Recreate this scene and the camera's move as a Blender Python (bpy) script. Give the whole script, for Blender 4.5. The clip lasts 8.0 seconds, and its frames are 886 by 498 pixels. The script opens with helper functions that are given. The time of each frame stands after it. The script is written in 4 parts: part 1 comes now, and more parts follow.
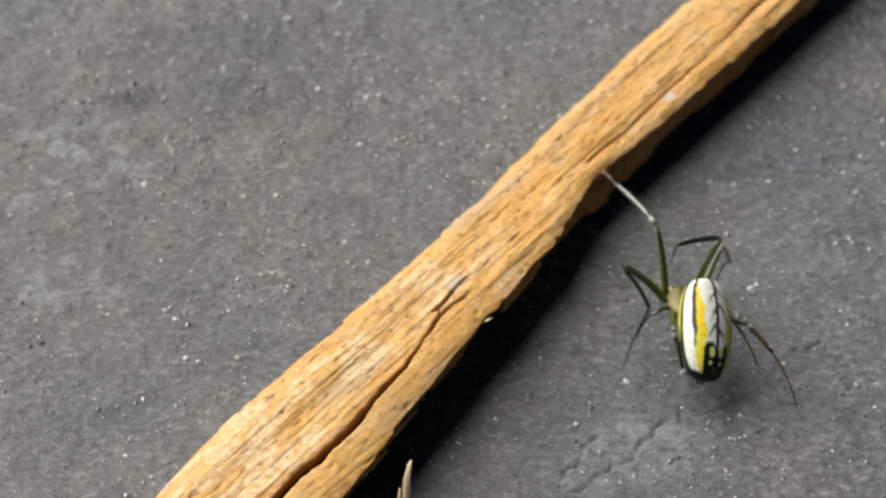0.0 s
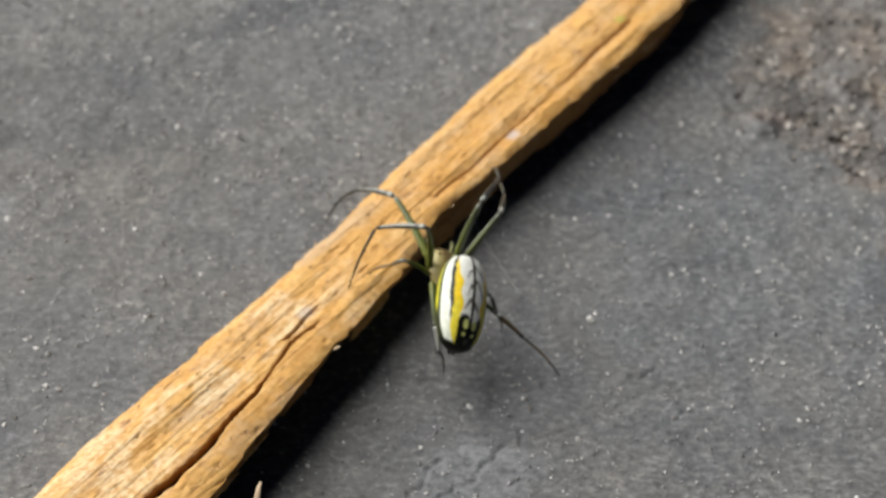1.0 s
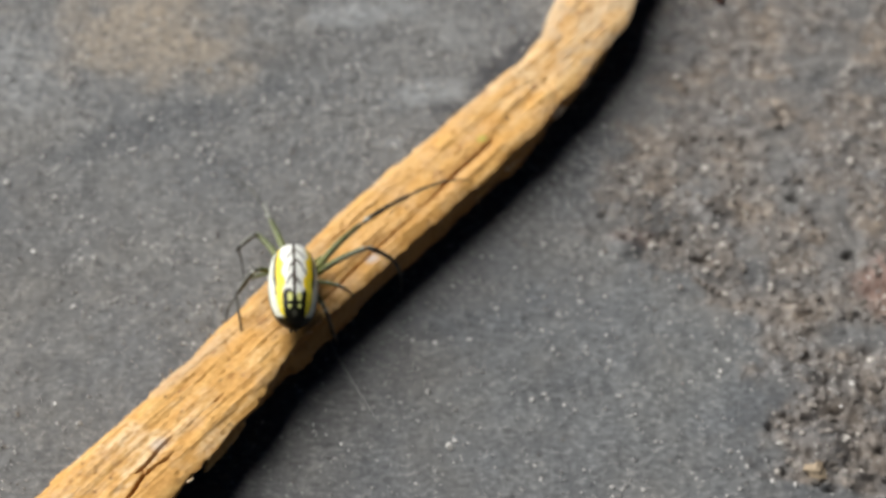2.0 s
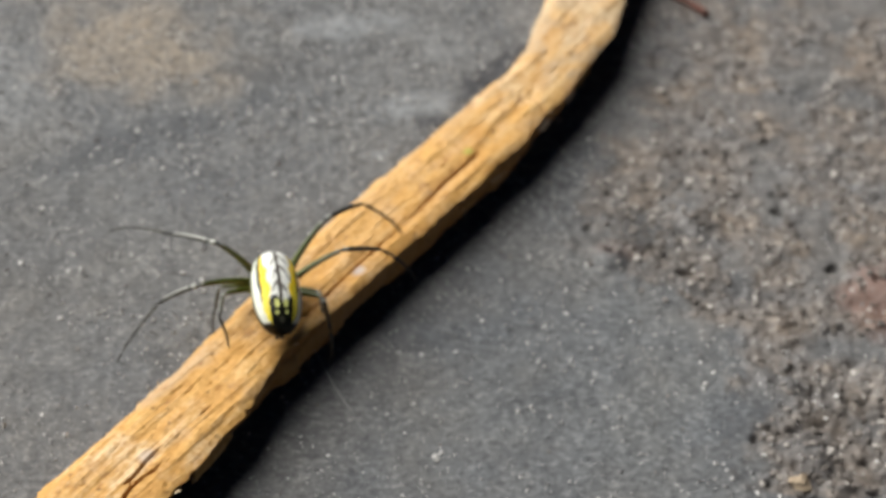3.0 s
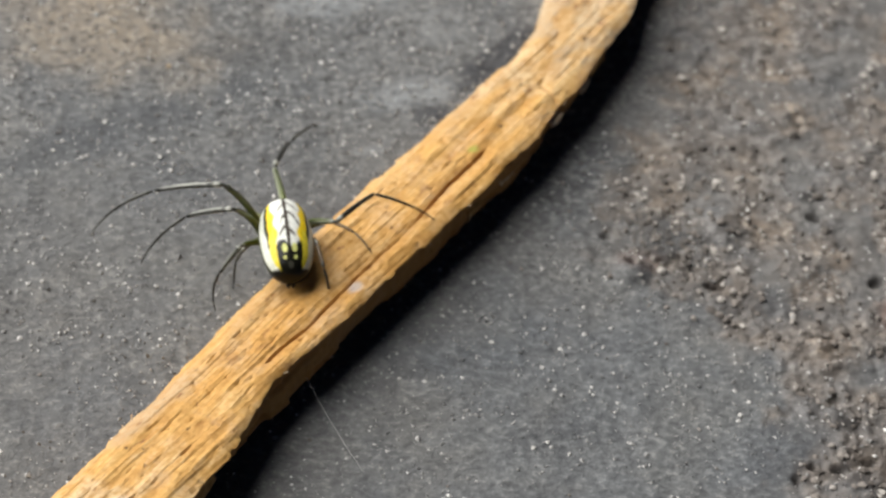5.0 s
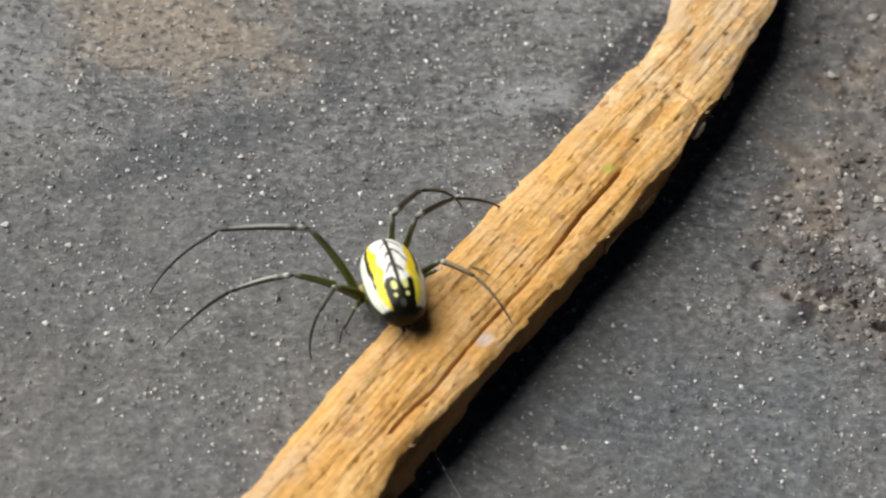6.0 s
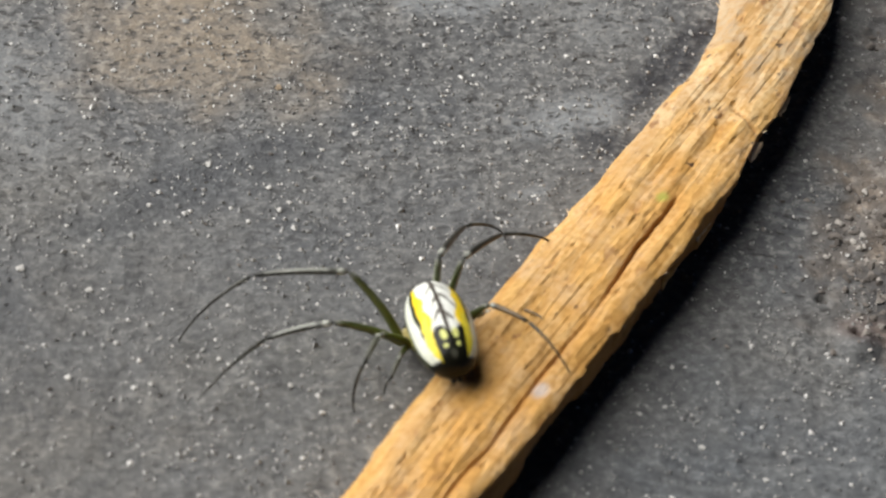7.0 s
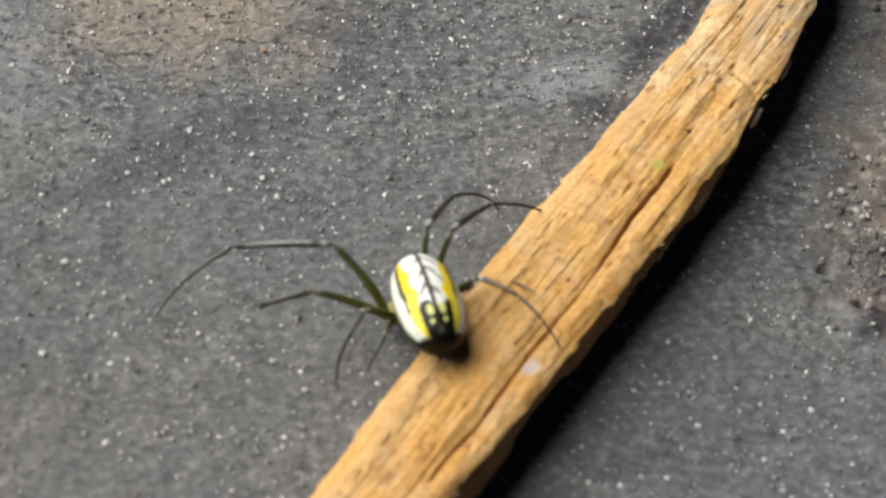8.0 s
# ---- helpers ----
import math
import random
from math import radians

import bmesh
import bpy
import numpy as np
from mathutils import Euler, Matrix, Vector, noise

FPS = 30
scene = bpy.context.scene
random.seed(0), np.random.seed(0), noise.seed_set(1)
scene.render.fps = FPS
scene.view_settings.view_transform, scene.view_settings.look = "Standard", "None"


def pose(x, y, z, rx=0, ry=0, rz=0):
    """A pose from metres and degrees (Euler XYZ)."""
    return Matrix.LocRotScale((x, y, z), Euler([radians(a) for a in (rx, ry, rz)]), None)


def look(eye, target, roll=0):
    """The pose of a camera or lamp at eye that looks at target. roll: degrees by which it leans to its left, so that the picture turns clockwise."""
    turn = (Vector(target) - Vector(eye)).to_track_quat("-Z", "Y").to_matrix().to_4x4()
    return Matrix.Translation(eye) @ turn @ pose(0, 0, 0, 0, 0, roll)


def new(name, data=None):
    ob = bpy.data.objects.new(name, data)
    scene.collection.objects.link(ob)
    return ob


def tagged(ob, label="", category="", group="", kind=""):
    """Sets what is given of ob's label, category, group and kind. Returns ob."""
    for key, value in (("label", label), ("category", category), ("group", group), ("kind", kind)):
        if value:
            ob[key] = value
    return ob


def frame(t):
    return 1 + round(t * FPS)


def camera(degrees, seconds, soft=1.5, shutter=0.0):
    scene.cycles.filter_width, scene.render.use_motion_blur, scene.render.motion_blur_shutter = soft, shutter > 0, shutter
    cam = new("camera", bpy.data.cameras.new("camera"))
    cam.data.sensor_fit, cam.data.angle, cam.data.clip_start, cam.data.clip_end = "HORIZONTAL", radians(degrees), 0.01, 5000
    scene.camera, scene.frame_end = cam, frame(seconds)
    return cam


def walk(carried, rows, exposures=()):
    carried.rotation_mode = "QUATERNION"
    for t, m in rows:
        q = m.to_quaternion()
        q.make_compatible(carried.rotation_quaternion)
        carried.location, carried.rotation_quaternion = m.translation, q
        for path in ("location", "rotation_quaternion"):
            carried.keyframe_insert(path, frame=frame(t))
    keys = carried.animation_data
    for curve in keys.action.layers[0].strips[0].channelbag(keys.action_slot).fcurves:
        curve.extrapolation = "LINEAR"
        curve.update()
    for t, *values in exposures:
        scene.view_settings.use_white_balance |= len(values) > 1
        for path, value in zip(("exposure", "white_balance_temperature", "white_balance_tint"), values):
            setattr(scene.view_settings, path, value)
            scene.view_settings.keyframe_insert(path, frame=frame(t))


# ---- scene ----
cam = camera(19, 8.0, soft=2.4)
cam.data.dof.use_dof = True
cam.data.dof.focus_distance = 0.095
cam.data.dof.aperture_fstop = 112
walk(cam, [
    (0.0, pose(-0.01327, -0.08032, 0.07512, 45.318, -1.828, 0.155)),
    (0.2, pose(-0.01241, -0.08115, 0.07605, 45.541, -2.242, -0.048)),
    (0.5, pose(-0.01065, -0.08291, 0.07747, 45.408, -2.529, -0.460)),
    (0.7, pose(-0.01078, -0.08384, 0.07807, 45.907, -2.917, -0.950)),
    (1.0, pose(-0.01163, -0.08383, 0.07808, 46.285, -3.386, -1.539)),
    (1.2, pose(-0.01183, -0.08361, 0.07778, 46.673, -3.576, -1.677)),
    (1.5, pose(-0.01099, -0.08350, 0.07746, 47.059, -3.682, -2.161)),
    (1.7, pose(-0.00984, -0.08275, 0.07836, 47.880, -4.036, -2.811)),
    (2.0, pose(-0.00932, -0.08170, 0.07928, 47.945, -4.396, -3.181)),
    (2.2, pose(-0.01009, -0.08139, 0.07958, 47.822, -4.732, -3.434)),
    (3.3, pose(-0.00948, -0.08265, 0.07957, 48.409, -4.845, -3.519)),
    (3.5, pose(-0.00875, -0.08354, 0.07959, 48.549, -4.705, -3.460)),
    (4.0, pose(-0.01025, -0.08387, 0.07786, 48.799, -5.576, -3.660)),
    (4.2, pose(-0.01031, -0.08241, 0.07801, 48.180, -5.567, -3.620)),
    (4.5, pose(-0.00997, -0.07889, 0.07727, 47.350, -5.580, -3.553)),
    (4.7, pose(-0.01071, -0.07575, 0.07592, 47.137, -5.915, -3.868)),
    (5.8, pose(-0.01349, -0.05732, 0.06954, 43.956, -6.302, -4.709)),
    (6.0, pose(-0.01558, -0.05569, 0.06856, 43.565, -6.443, -4.776)),
    (6.2, pose(-0.01667, -0.05314, 0.06816, 43.141, -6.547, -4.932)),
    (6.5, pose(-0.01717, -0.04958, 0.06828, 41.841, -6.708, -5.410)),
    (7.0, pose(-0.01796, -0.04820, 0.06665, 41.838, -6.751, -6.061)),
    (7.5, pose(-0.01761, -0.04712, 0.06604, 41.199, -6.652, -5.928)),
    (8.0, pose(-0.01678, -0.04566, 0.06514, 40.565, -6.608, -5.878)),
], exposures=((0.0, 0.66), (4.7, 0.66), (5.8, 0.61), (8.0, 0.59)))

# ---- world and light ----
world = bpy.data.worlds.new("sky")
scene.world = world
world.use_nodes = True
sky = world.node_tree.nodes.new("ShaderNodeTexSky")
sky.sky_type = "NISHITA"
sky.sun_disc = False
sky.sun_elevation = radians(38)
sky.sun_rotation = radians(-58)
sky.altitude = 3000
sky.air_density = 0.12
sky.dust_density = 0.4
world.node_tree.links.new(sky.outputs[0], world.node_tree.nodes["Background"].inputs["Color"])
world.node_tree.nodes["Background"].inputs["Strength"].default_value = 0.03

sun = bpy.data.lights.new("sun", "SUN")
sun.energy = 5.0
sun.angle = radians(76)
sun.color = (1.0, 0.975, 0.935)
sun_ob = new("sun", sun)
sun_ob.matrix_world = look((-0.58, 0.36, 0.54), (0, 0, 0))

MM = 0.001


# ---- numeric helpers ----
def lattice(ix, iy, seed):
    h = (ix.astype(np.int64) * 374761393 + iy.astype(np.int64) * 668265263 + seed * 974634777) & 0xFFFFFFFF
    h = ((h ^ (h >> 13)) * 1274126177) & 0xFFFFFFFF
    return ((h ^ (h >> 16)) & 0xFFFF) / 65535.0


def grain(x, y, seed=0):
    """Smooth value noise from 0 to 1."""
    x, y = np.asarray(x, float), np.asarray(y, float)
    ix, iy = np.floor(x), np.floor(y)
    fx, fy = x - ix, y - iy
    fx, fy = fx * fx * (3 - 2 * fx), fy * fy * (3 - 2 * fy)
    a, b = lattice(ix, iy, seed), lattice(ix + 1, iy, seed)
    c, d = lattice(ix, iy + 1, seed), lattice(ix + 1, iy + 1, seed)
    return (a * (1 - fx) + b * fx) * (1 - fy) + (c * (1 - fx) + d * fx) * fy


def cloud(x, y, octaves=4, seed=0):
    total, amount = 0, 0.5
    x, y = np.asarray(x, float), np.asarray(y, float)
    for k in range(octaves):
        total = total + amount * grain(x + 17.3 * k, y - 9.1 * k, seed + k)
        amount, x, y = amount / 2, 1.62 * x - 1.18 * y, 1.18 * x + 1.62 * y
    return total


def streaks(x, y, octaves=4, seed=0):
    """Noise whose octaves keep to the axes, for fibres along x."""
    return sum(0.5 ** (k + 1) * grain(np.asarray(x) * 2**k + 17.3 * k, np.asarray(y) * 2**k - 9.1 * k, seed + k) for k in range(octaves))


def smooth(e0, e1, x):
    t = np.clip((x - e0) / (e1 - e0), 0, 1)
    return t * t * (3 - 2 * t)


def blot(x, y, cx, cy, rx, ry, turn=0.0, seed=0, rag=0.5, core=0.45):
    """A soft stain of uneven outline, 0 to 1, round (cx, cy)."""
    c, s = math.cos(radians(turn)), math.sin(radians(turn))
    u, v = ((x - cx) * c + (y - cy) * s) / rx, (-(x - cx) * s + (y - cy) * c) / ry
    r = np.sqrt(u * u + v * v) + rag * (cloud(x * 0.7, y * 0.7, 4, seed) - 0.5) * 2
    return smooth(1.15, core, r)


# ---- materials ----
class Nodes:
    def __init__(self, name):
        self.m = bpy.data.materials.new(name)
        self.m.use_nodes = True
        self.t = self.m.node_tree
        self.b = self.t.nodes["Principled BSDF"]

    def add(self, kind, **sets):
        n = self.t.nodes.new(kind)
        for key, value in sets.items():
            n.inputs[key.replace("_", " ")].default_value = value
        return n

    def link(self, a, b):
        self.t.links.new(a, b)

    def noise(self, vector, scale, detail=4.0, rough=0.6):
        n = self.add("ShaderNodeTexNoise", Scale=scale, Detail=detail, Roughness=rough)
        self.link(vector, n.inputs["Vector"])
        return n.outputs["Fac"]

    def ramp(self, fac, *stops):
        n = self.t.nodes.new("ShaderNodeValToRGB")
        e = n.color_ramp.elements
        while len(e) < len(stops):
            e.new(0.5)
        for k, (at, colour) in enumerate(stops):
            e[k].position = at
            e[k].color = (*colour, 1) if len(colour) == 3 else colour
        self.link(fac, n.inputs["Fac"])
        return n.outputs["Color"]

    def mix(self, fac, a, b, how="MIX"):
        n = self.t.nodes.new("ShaderNodeMix")
        n.data_type, n.blend_type = "RGBA", how
        for socket, value in ((n.inputs[0], fac), (n.inputs[6], a), (n.inputs[7], b)):
            if isinstance(value, (int, float)):
                socket.default_value = value
            elif isinstance(value, tuple):
                socket.default_value = (*value, 1)
            else:
                self.link(value, socket)
        return n.outputs[2]

    def sums(self, how, a, b=0.0, c=0.0):
        n = self.t.nodes.new("ShaderNodeMath")
        n.operation = how
        for socket, value in zip(n.inputs, (a, b, c)):
            if isinstance(value, (int, float)):
                socket.default_value = value
            else:
                self.link(value, socket)
        return n.outputs[0]

    def attribute(self, name):
        n = self.t.nodes.new("ShaderNodeAttribute")
        n.attribute_name = name
        return n.outputs["Fac"]

    def stretched(self, vector, scale):
        n = self.t.nodes.new("ShaderNodeMapping")
        n.inputs["Scale"].default_value = scale
        self.link(vector, n.inputs["Vector"])
        return n.outputs["Vector"]

    def bump(self, height, strength, distance):
        n = self.add("ShaderNodeBump", Strength=strength, Distance=distance)
        self.link(height, n.inputs["Height"])
        self.link(n.outputs["Normal"], self.b.inputs["Normal"])

    def place(self):
        return self.t.nodes.new("ShaderNodeTexCoord").outputs["Object"]


def ground_material():
    k = Nodes("weathered_slab")
    p = k.place()
    fine, mid, patch, broad = k.noise(p, 9000, 2, 0.5), k.noise(k.stretched(p, (0.75, 1.1, 1.0)), 3300, 4, 0.6), k.noise(p, 760, 5, 0.65), k.noise(p, 130, 5)
    grains = k.sums("ADD", k.sums("MULTIPLY", fine, 0.20), k.sums("ADD", k.sums("MULTIPLY", mid, 0.63), k.sums("MULTIPLY", patch, 0.17)))
    base = k.ramp(grains, (0.36, (0.044, 0.045, 0.047)), (0.45, (0.079, 0.080, 0.082)), (0.54, (0.111, 0.112, 0.112)), (0.63, (0.195, 0.194, 0.190)))
    base = k.mix(1.0, base, k.ramp(patch, (0.34, (0.92,) * 3), (0.5, (1.0,) * 3), (0.68, (1.08, 1.08, 1.07))), "MULTIPLY")
    base = k.mix(1.0, base, k.ramp(broad, (0.34, (0.80, 0.83, 0.88)), (0.5, (1.0,) * 3), (0.66, (1.15, 1.12, 1.07))), "MULTIPLY")
    soft = k.ramp(grains, (0.40, (0.35,) * 3), (0.54, (1.0,) * 3))
    base = k.mix(k.sums("MULTIPLY", k.attribute("tan"), soft), base, (0.235, 0.192, 0.143))
    base = k.mix(k.sums("MULTIPLY", k.attribute("pale"), k.sums("MULTIPLY", soft, 0.9)), base, (0.218, 0.230, 0.238))
    # worn stretches: pale scales and small dark pits
    worn = k.attribute("worn")
    scales = k.ramp(k.noise(k.stretched(p, (0.9, 1.05, 1.0)), 3100, 3, 0.6), (0.54, (0.0,) * 3), (0.615, (0.85,) * 3))
    base = k.mix(k.sums("MULTIPLY", scales, worn), base, k.mix(k.attribute("tan"), (0.205, 0.205, 0.20), (0.31, 0.265, 0.205)))
    holes = k.ramp(k.noise(k.stretched(p, (0.65, 1.15, 1.0)), 2700, 3, 0.6), (0.35, (0.85,) * 3), (0.43, (0.0,) * 3))
    holes = k.sums("MULTIPLY", holes, worn)
    base = k.mix(holes, base, (0.022, 0.020, 0.019))
    lumps, tones = k.noise(p, 1500, 5, 0.68), k.noise(p, 300, 4, 0.6)
    earth = k.ramp(lumps, (0.33, (0.056, 0.048, 0.042)), (0.43, (0.108, 0.094, 0.084)), (0.55, (0.152, 0.135, 0.121)), (0.67, (0.29, 0.265, 0.24)))
    earth = k.mix(1.0, earth, k.ramp(tones, (0.36, (0.72, 0.78, 0.86)), (0.5, (1.0,) * 3), (0.64, (1.20, 1.08, 0.94))), "MULTIPLY")
    base = k.mix(k.sums("MULTIPLY", k.attribute("crust"), 0.9), base, earth)
    # shade inside the soil holes, painted near black
    base = k.mix(k.sums("MULTIPLY", k.attribute("hole_shade"), 0.65), base, (0.020, 0.016, 0.013))
    base = k.mix(k.attribute("warm"), base, k.mix(1.0, base, (1.03, 1.0, 0.968), "MULTIPLY"))
    base = k.mix(k.attribute("cool"), base, k.mix(1.0, base, (0.955, 1.0, 1.05), "MULTIPLY"))
    base = k.mix(k.sums("MULTIPLY", k.attribute("dark"), k.ramp(grains, (0.44, (0.97,) * 3), (0.58, (0.55,) * 3))), base, (0.017, 0.018, 0.023))
    base = k.mix(k.sums("MULTIPLY", k.attribute("rust"), 0.6), base, (0.17, 0.085, 0.062))
    k.link(base, k.b.inputs["Base Color"])
    k.link(k.ramp(mid, (0.3, (0.55,) * 3), (0.7, (0.85,) * 3)), k.b.inputs["Roughness"])
    k.bump(k.sums("SUBTRACT", grains, k.sums("MULTIPLY", holes, 0.25)), 0.42, 0.00030)
    return k.m


def wood_material(name="bare_wood", pale=0.0):
    k = Nodes(name)
    p = k.place()
    along = k.stretched(p, (1.0, 4.6, 4.6))
    fibre, streak, hairs = k.noise(along, 380, 6, 0.66), k.noise(along, 90, 4, 0.55), k.noise(k.stretched(p, (1.0, 8, 8)), 620, 4, 0.6)
    base = k.ramp(fibre, (0.25, (0.36, 0.172, 0.036)), (0.43, (0.445, 0.238, 0.062)), (0.6, (0.51, 0.302, 0.094)), (0.8, (0.59, 0.40, 0.175)))
    base = k.mix(k.ramp(streak, (0.35, (0,) * 3), (0.7, (0.7,) * 3)), base, (0.49, 0.255, 0.062))
    grey = k.ramp(k.noise(k.stretched(p, (1, 1.3, 1.3)), 420, 6, 0.7), (0.50, (0,) * 3), (0.66, (0.8,) * 3))
    base = k.mix(k.sums("MULTIPLY", grey, 0.5), base, (0.43, 0.325, 0.215))
    base = k.mix(k.ramp(hairs, (0.30, (0.22,) * 3), (0.40, (0,) * 3)), base, (0.27, 0.125, 0.036))
    base = k.mix(k.ramp(hairs, (0.58, (0,) * 3), (0.72, (0.45,) * 3)), base, (0.64, 0.45, 0.21))
    rust = k.ramp(k.noise(k.stretched(p, (1, 1.5, 1.5)), 900, 4, 0.6), (0.30, (0.7,) * 3), (0.40, (0,) * 3))
    base = k.mix(k.sums("MULTIPLY", rust, 0.5), base, (0.30, 0.125, 0.030))
    fuzz = k.noise(p, 3600, 3, 0.6)
    base = k.mix(1.0, base, k.ramp(fuzz, (0.34, (0.80, 0.76, 0.70)), (0.48, (0.94,) * 3), (0.66, (1.06, 1.09, 1.18))), "MULTIPLY")
    pits = k.ramp(k.noise(k.stretched(p, (1, 1.2, 1.2)), 2100, 2, 0.5), (0.25, (1,) * 3), (0.305, (0,) * 3))
    dots = k.ramp(k.noise(k.stretched(p, (0.75, 1.25, 1.25)), 1250, 3, 0.55), (0.325, (1,) * 3), (0.385, (0,) * 3))
    many = k.sums("ADD", k.attribute("specks"), 0.25)
    base = k.mix(k.sums("MULTIPLY", k.attribute("drab"), k.ramp(fuzz, (0.34, (0.45,) * 3), (0.6, (0.95,) * 3))), base, (0.315, 0.232, 0.145))
    base = k.mix(k.sums("MULTIPLY", dots, k.sums("MULTIPLY", many, 0.8)), base, (0.185, 0.078, 0.026))
    base = k.mix(k.sums("MULTIPLY", pits, k.sums("MULTIPLY", many, 1.2)), base, (0.060, 0.028, 0.013))
    base = k.mix(k.sums("MULTIPLY", k.attribute("bleached"), k.ramp(fuzz, (0.38, (0.25,) * 3), (0.6, (1.0,) * 3))), base, (0.58, 0.445, 0.27))
    # brown put into the colour for shade in clefts, near side and underside
    base = k.mix(k.ramp(k.attribute("shaded_cleft"), (0.04, (0.0,) * 3), (0.30, (0.85,) * 3)), base, (0.32, 0.135, 0.026))
    base = k.mix(k.ramp(k.attribute("shaded_cleft"), (0.32, (0.0,) * 3), (0.75, (0.95,) * 3)), base, (0.05, 0.020, 0.008))
    base = k.mix(k.attribute("moss"), base, (0.34, 0.37, 0.07))
    base = k.mix(k.attribute("ash"), base, (0.40, 0.40, 0.42))
    if pale:
        base = k.mix(pale, base, (0.70, 0.60, 0.46))
    k.link(base, k.b.inputs["Base Color"])
    k.b.inputs["Roughness"].default_value = 0.72
    k.b.inputs["Specular IOR Level"].default_value = 0.3
    k.bump(k.sums("SUBTRACT", k.sums("ADD", k.sums("ADD", fibre, k.sums("MULTIPLY", fuzz, 0.25)), k.sums("MULTIPLY", hairs, 0.45)), k.sums("ADD", k.sums("MULTIPLY", pits, 0.4), k.sums("MULTIPLY", dots, 0.25))), 0.52, 0.00013)
    return k.m


def speck_material(name, stops, rough=0.5):
    k = Nodes(name)
    g = k.t.nodes.new("ShaderNodeNewGeometry")
    n = k.noise(k.place(), 5000, 3)
    base = k.ramp(g.outputs["Random Per Island"], *stops)
    base = k.mix(0.35, base, k.mix(1.0, base, k.ramp(n, (0.3, (0.35,) * 3), (0.7, (1.0,) * 3)), "MULTIPLY"))
    k.link(base, k.b.inputs["Base Color"])
    k.b.inputs["Roughness"].default_value = rough
    return k.m


GROUND, WOOD, SPLINTER = ground_material(), wood_material(), wood_material("pale_wood_fibre", 0.55)
GRIT = speck_material("pale_grit", ((0.0, (0.13, 0.13, 0.13)), (0.5, (0.26, 0.26, 0.25)), (0.82, (0.46, 0.45, 0.43)), (1.0, (0.72, 0.71, 0.68))), 0.35)
TWIG = speck_material("red_bark", ((0.0, (0.12, 0.045, 0.030)), (1.0, (0.16, 0.062, 0.042))), 0.7)
PALE_STONE = speck_material("pale_stone", ((0.0, (0.34, 0.34, 0.32)), (1.0, (0.55, 0.54, 0.51))), 0.55)
SOIL_STONE = speck_material("soil_stone", ((0.0, (0.19, 0.172, 0.155)), (1.0, (0.25, 0.228, 0.205))), 0.85)
TAN_STONE = speck_material("tan_stone", ((0.0, (0.26, 0.20, 0.13)), (1.0, (0.32, 0.25, 0.17))), 0.8)
SILK = speck_material("silk", ((0.0, (0.62, 0.62, 0.60)), (1.0, (0.70, 0.70, 0.68))), 0.3)
CRUMB = speck_material("soil_crumb", ((0.0, (0.085, 0.074, 0.065)), (0.35, (0.14, 0.122, 0.107)), (0.75, (0.23, 0.205, 0.182)), (1.0, (0.50, 0.47, 0.43))), 0.85)


def mesh_of(name, verts, faces, material, shade=True):
    me = bpy.data.meshes.new(name)
    me.from_pydata(verts, [], faces)
    me.materials.append(material)
    me.update()
    if shade:
        me.polygons.foreach_set("use_smooth", np.ones(len(me.polygons), bool))
    return me


def spread(me, name, values):
    me.attributes.new(name, "FLOAT", "POINT").data.foreach_set("value", np.ascontiguousarray(values, np.float32).ravel())


def quads(rows, cols, closed=False):
    """Faces of a grid of rows x cols vertices, its columns joined round if closed."""
    i, j = np.meshgrid(np.arange(rows - 1), np.arange(cols if closed else cols - 1), indexing="ij")
    k = (j + 1) % cols
    return np.stack([i * cols + j, i * cols + k, (i + 1) * cols + k, (i + 1) * cols + j], -1).reshape(-1, 4)


# ---- ground ----
def crust_mask(x, y):
    """Where soil is caked on the slab: 0 to 1."""
    edge = np.interp(y, (-30, -10.5, -8.6, -7.8, -6.2, -4.8, -3.2, -0.9, 1.6, 4.0, 6.2, 7.6, 10, 12.7, 17.2, 22.9, 40), (40, 26, 18.5, 14.6, 15.4, 14.7, 15.5, 15.3, 14.6, 13.6, 10.6, 7.9, 9.0, 10.4, 12.4, 14.4, 17))
    wobble = (cloud(x * 0.75, y * 0.75, 5, 3) - 0.47) * 4.2
    m = smooth(-1.0, 1.3, x - edge + wobble + 1.3 * (grain(x * 2.2, y * 2.2, 35) - 0.5)) * smooth(60, 40, np.hypot(x, y))
    gap = smooth(1.5, 0.5, np.abs(y - 0.5 - 0.10 * (x - 18) + 1.2 * (cloud(x * 0.6, y * 0.6, 3, 36) - 0.47))) * smooth(17.2, 18.8, x)
    bare = smooth(0.53, 0.60, cloud(x * 0.5, y * 0.5, 4, 37)) * smooth(2, 6, y)
    return m * (1 - 0.85 * gap) * (1 - 0.6 * bare)


HOLES = ((20.16, 6.08, 0.42, 0.34), (18.17, -3.79, 0.40, 0.26), (10.06, 6.8, 0.32, 0.20), (12.51, 6.89, 0.30, 0.24), (16.59, -4.36, 0.36, 0.24), (14.95, -4.80, 0.26, 0.40), (16.95, -8.40, 0.62, 0.22), (15.1, -7.5, 0.4, 0.2), (19.6, -7.9, 0.5, 0.25), (18.3, 9.9, 0.4, 0.3), (14.9, 15.4, 0.4, 0.25), (19.5, -6.2, 0.35, 0.3), (13.3, 5.6, 0.4, 0.22), (9.2, 8.4, 0.35, 0.25))


def hole_depth(x, y):
    """Small ragged holes in the caked soil: 0 to 1."""
    d = 0
    for k, (cx, cy, rx, ry) in enumerate(HOLES):
        r = np.hypot((x - cx) / rx, (y - cy) / ry) + 1.1 * (grain(x * 3.1, y * 3.1, 120 + k) - 0.5)
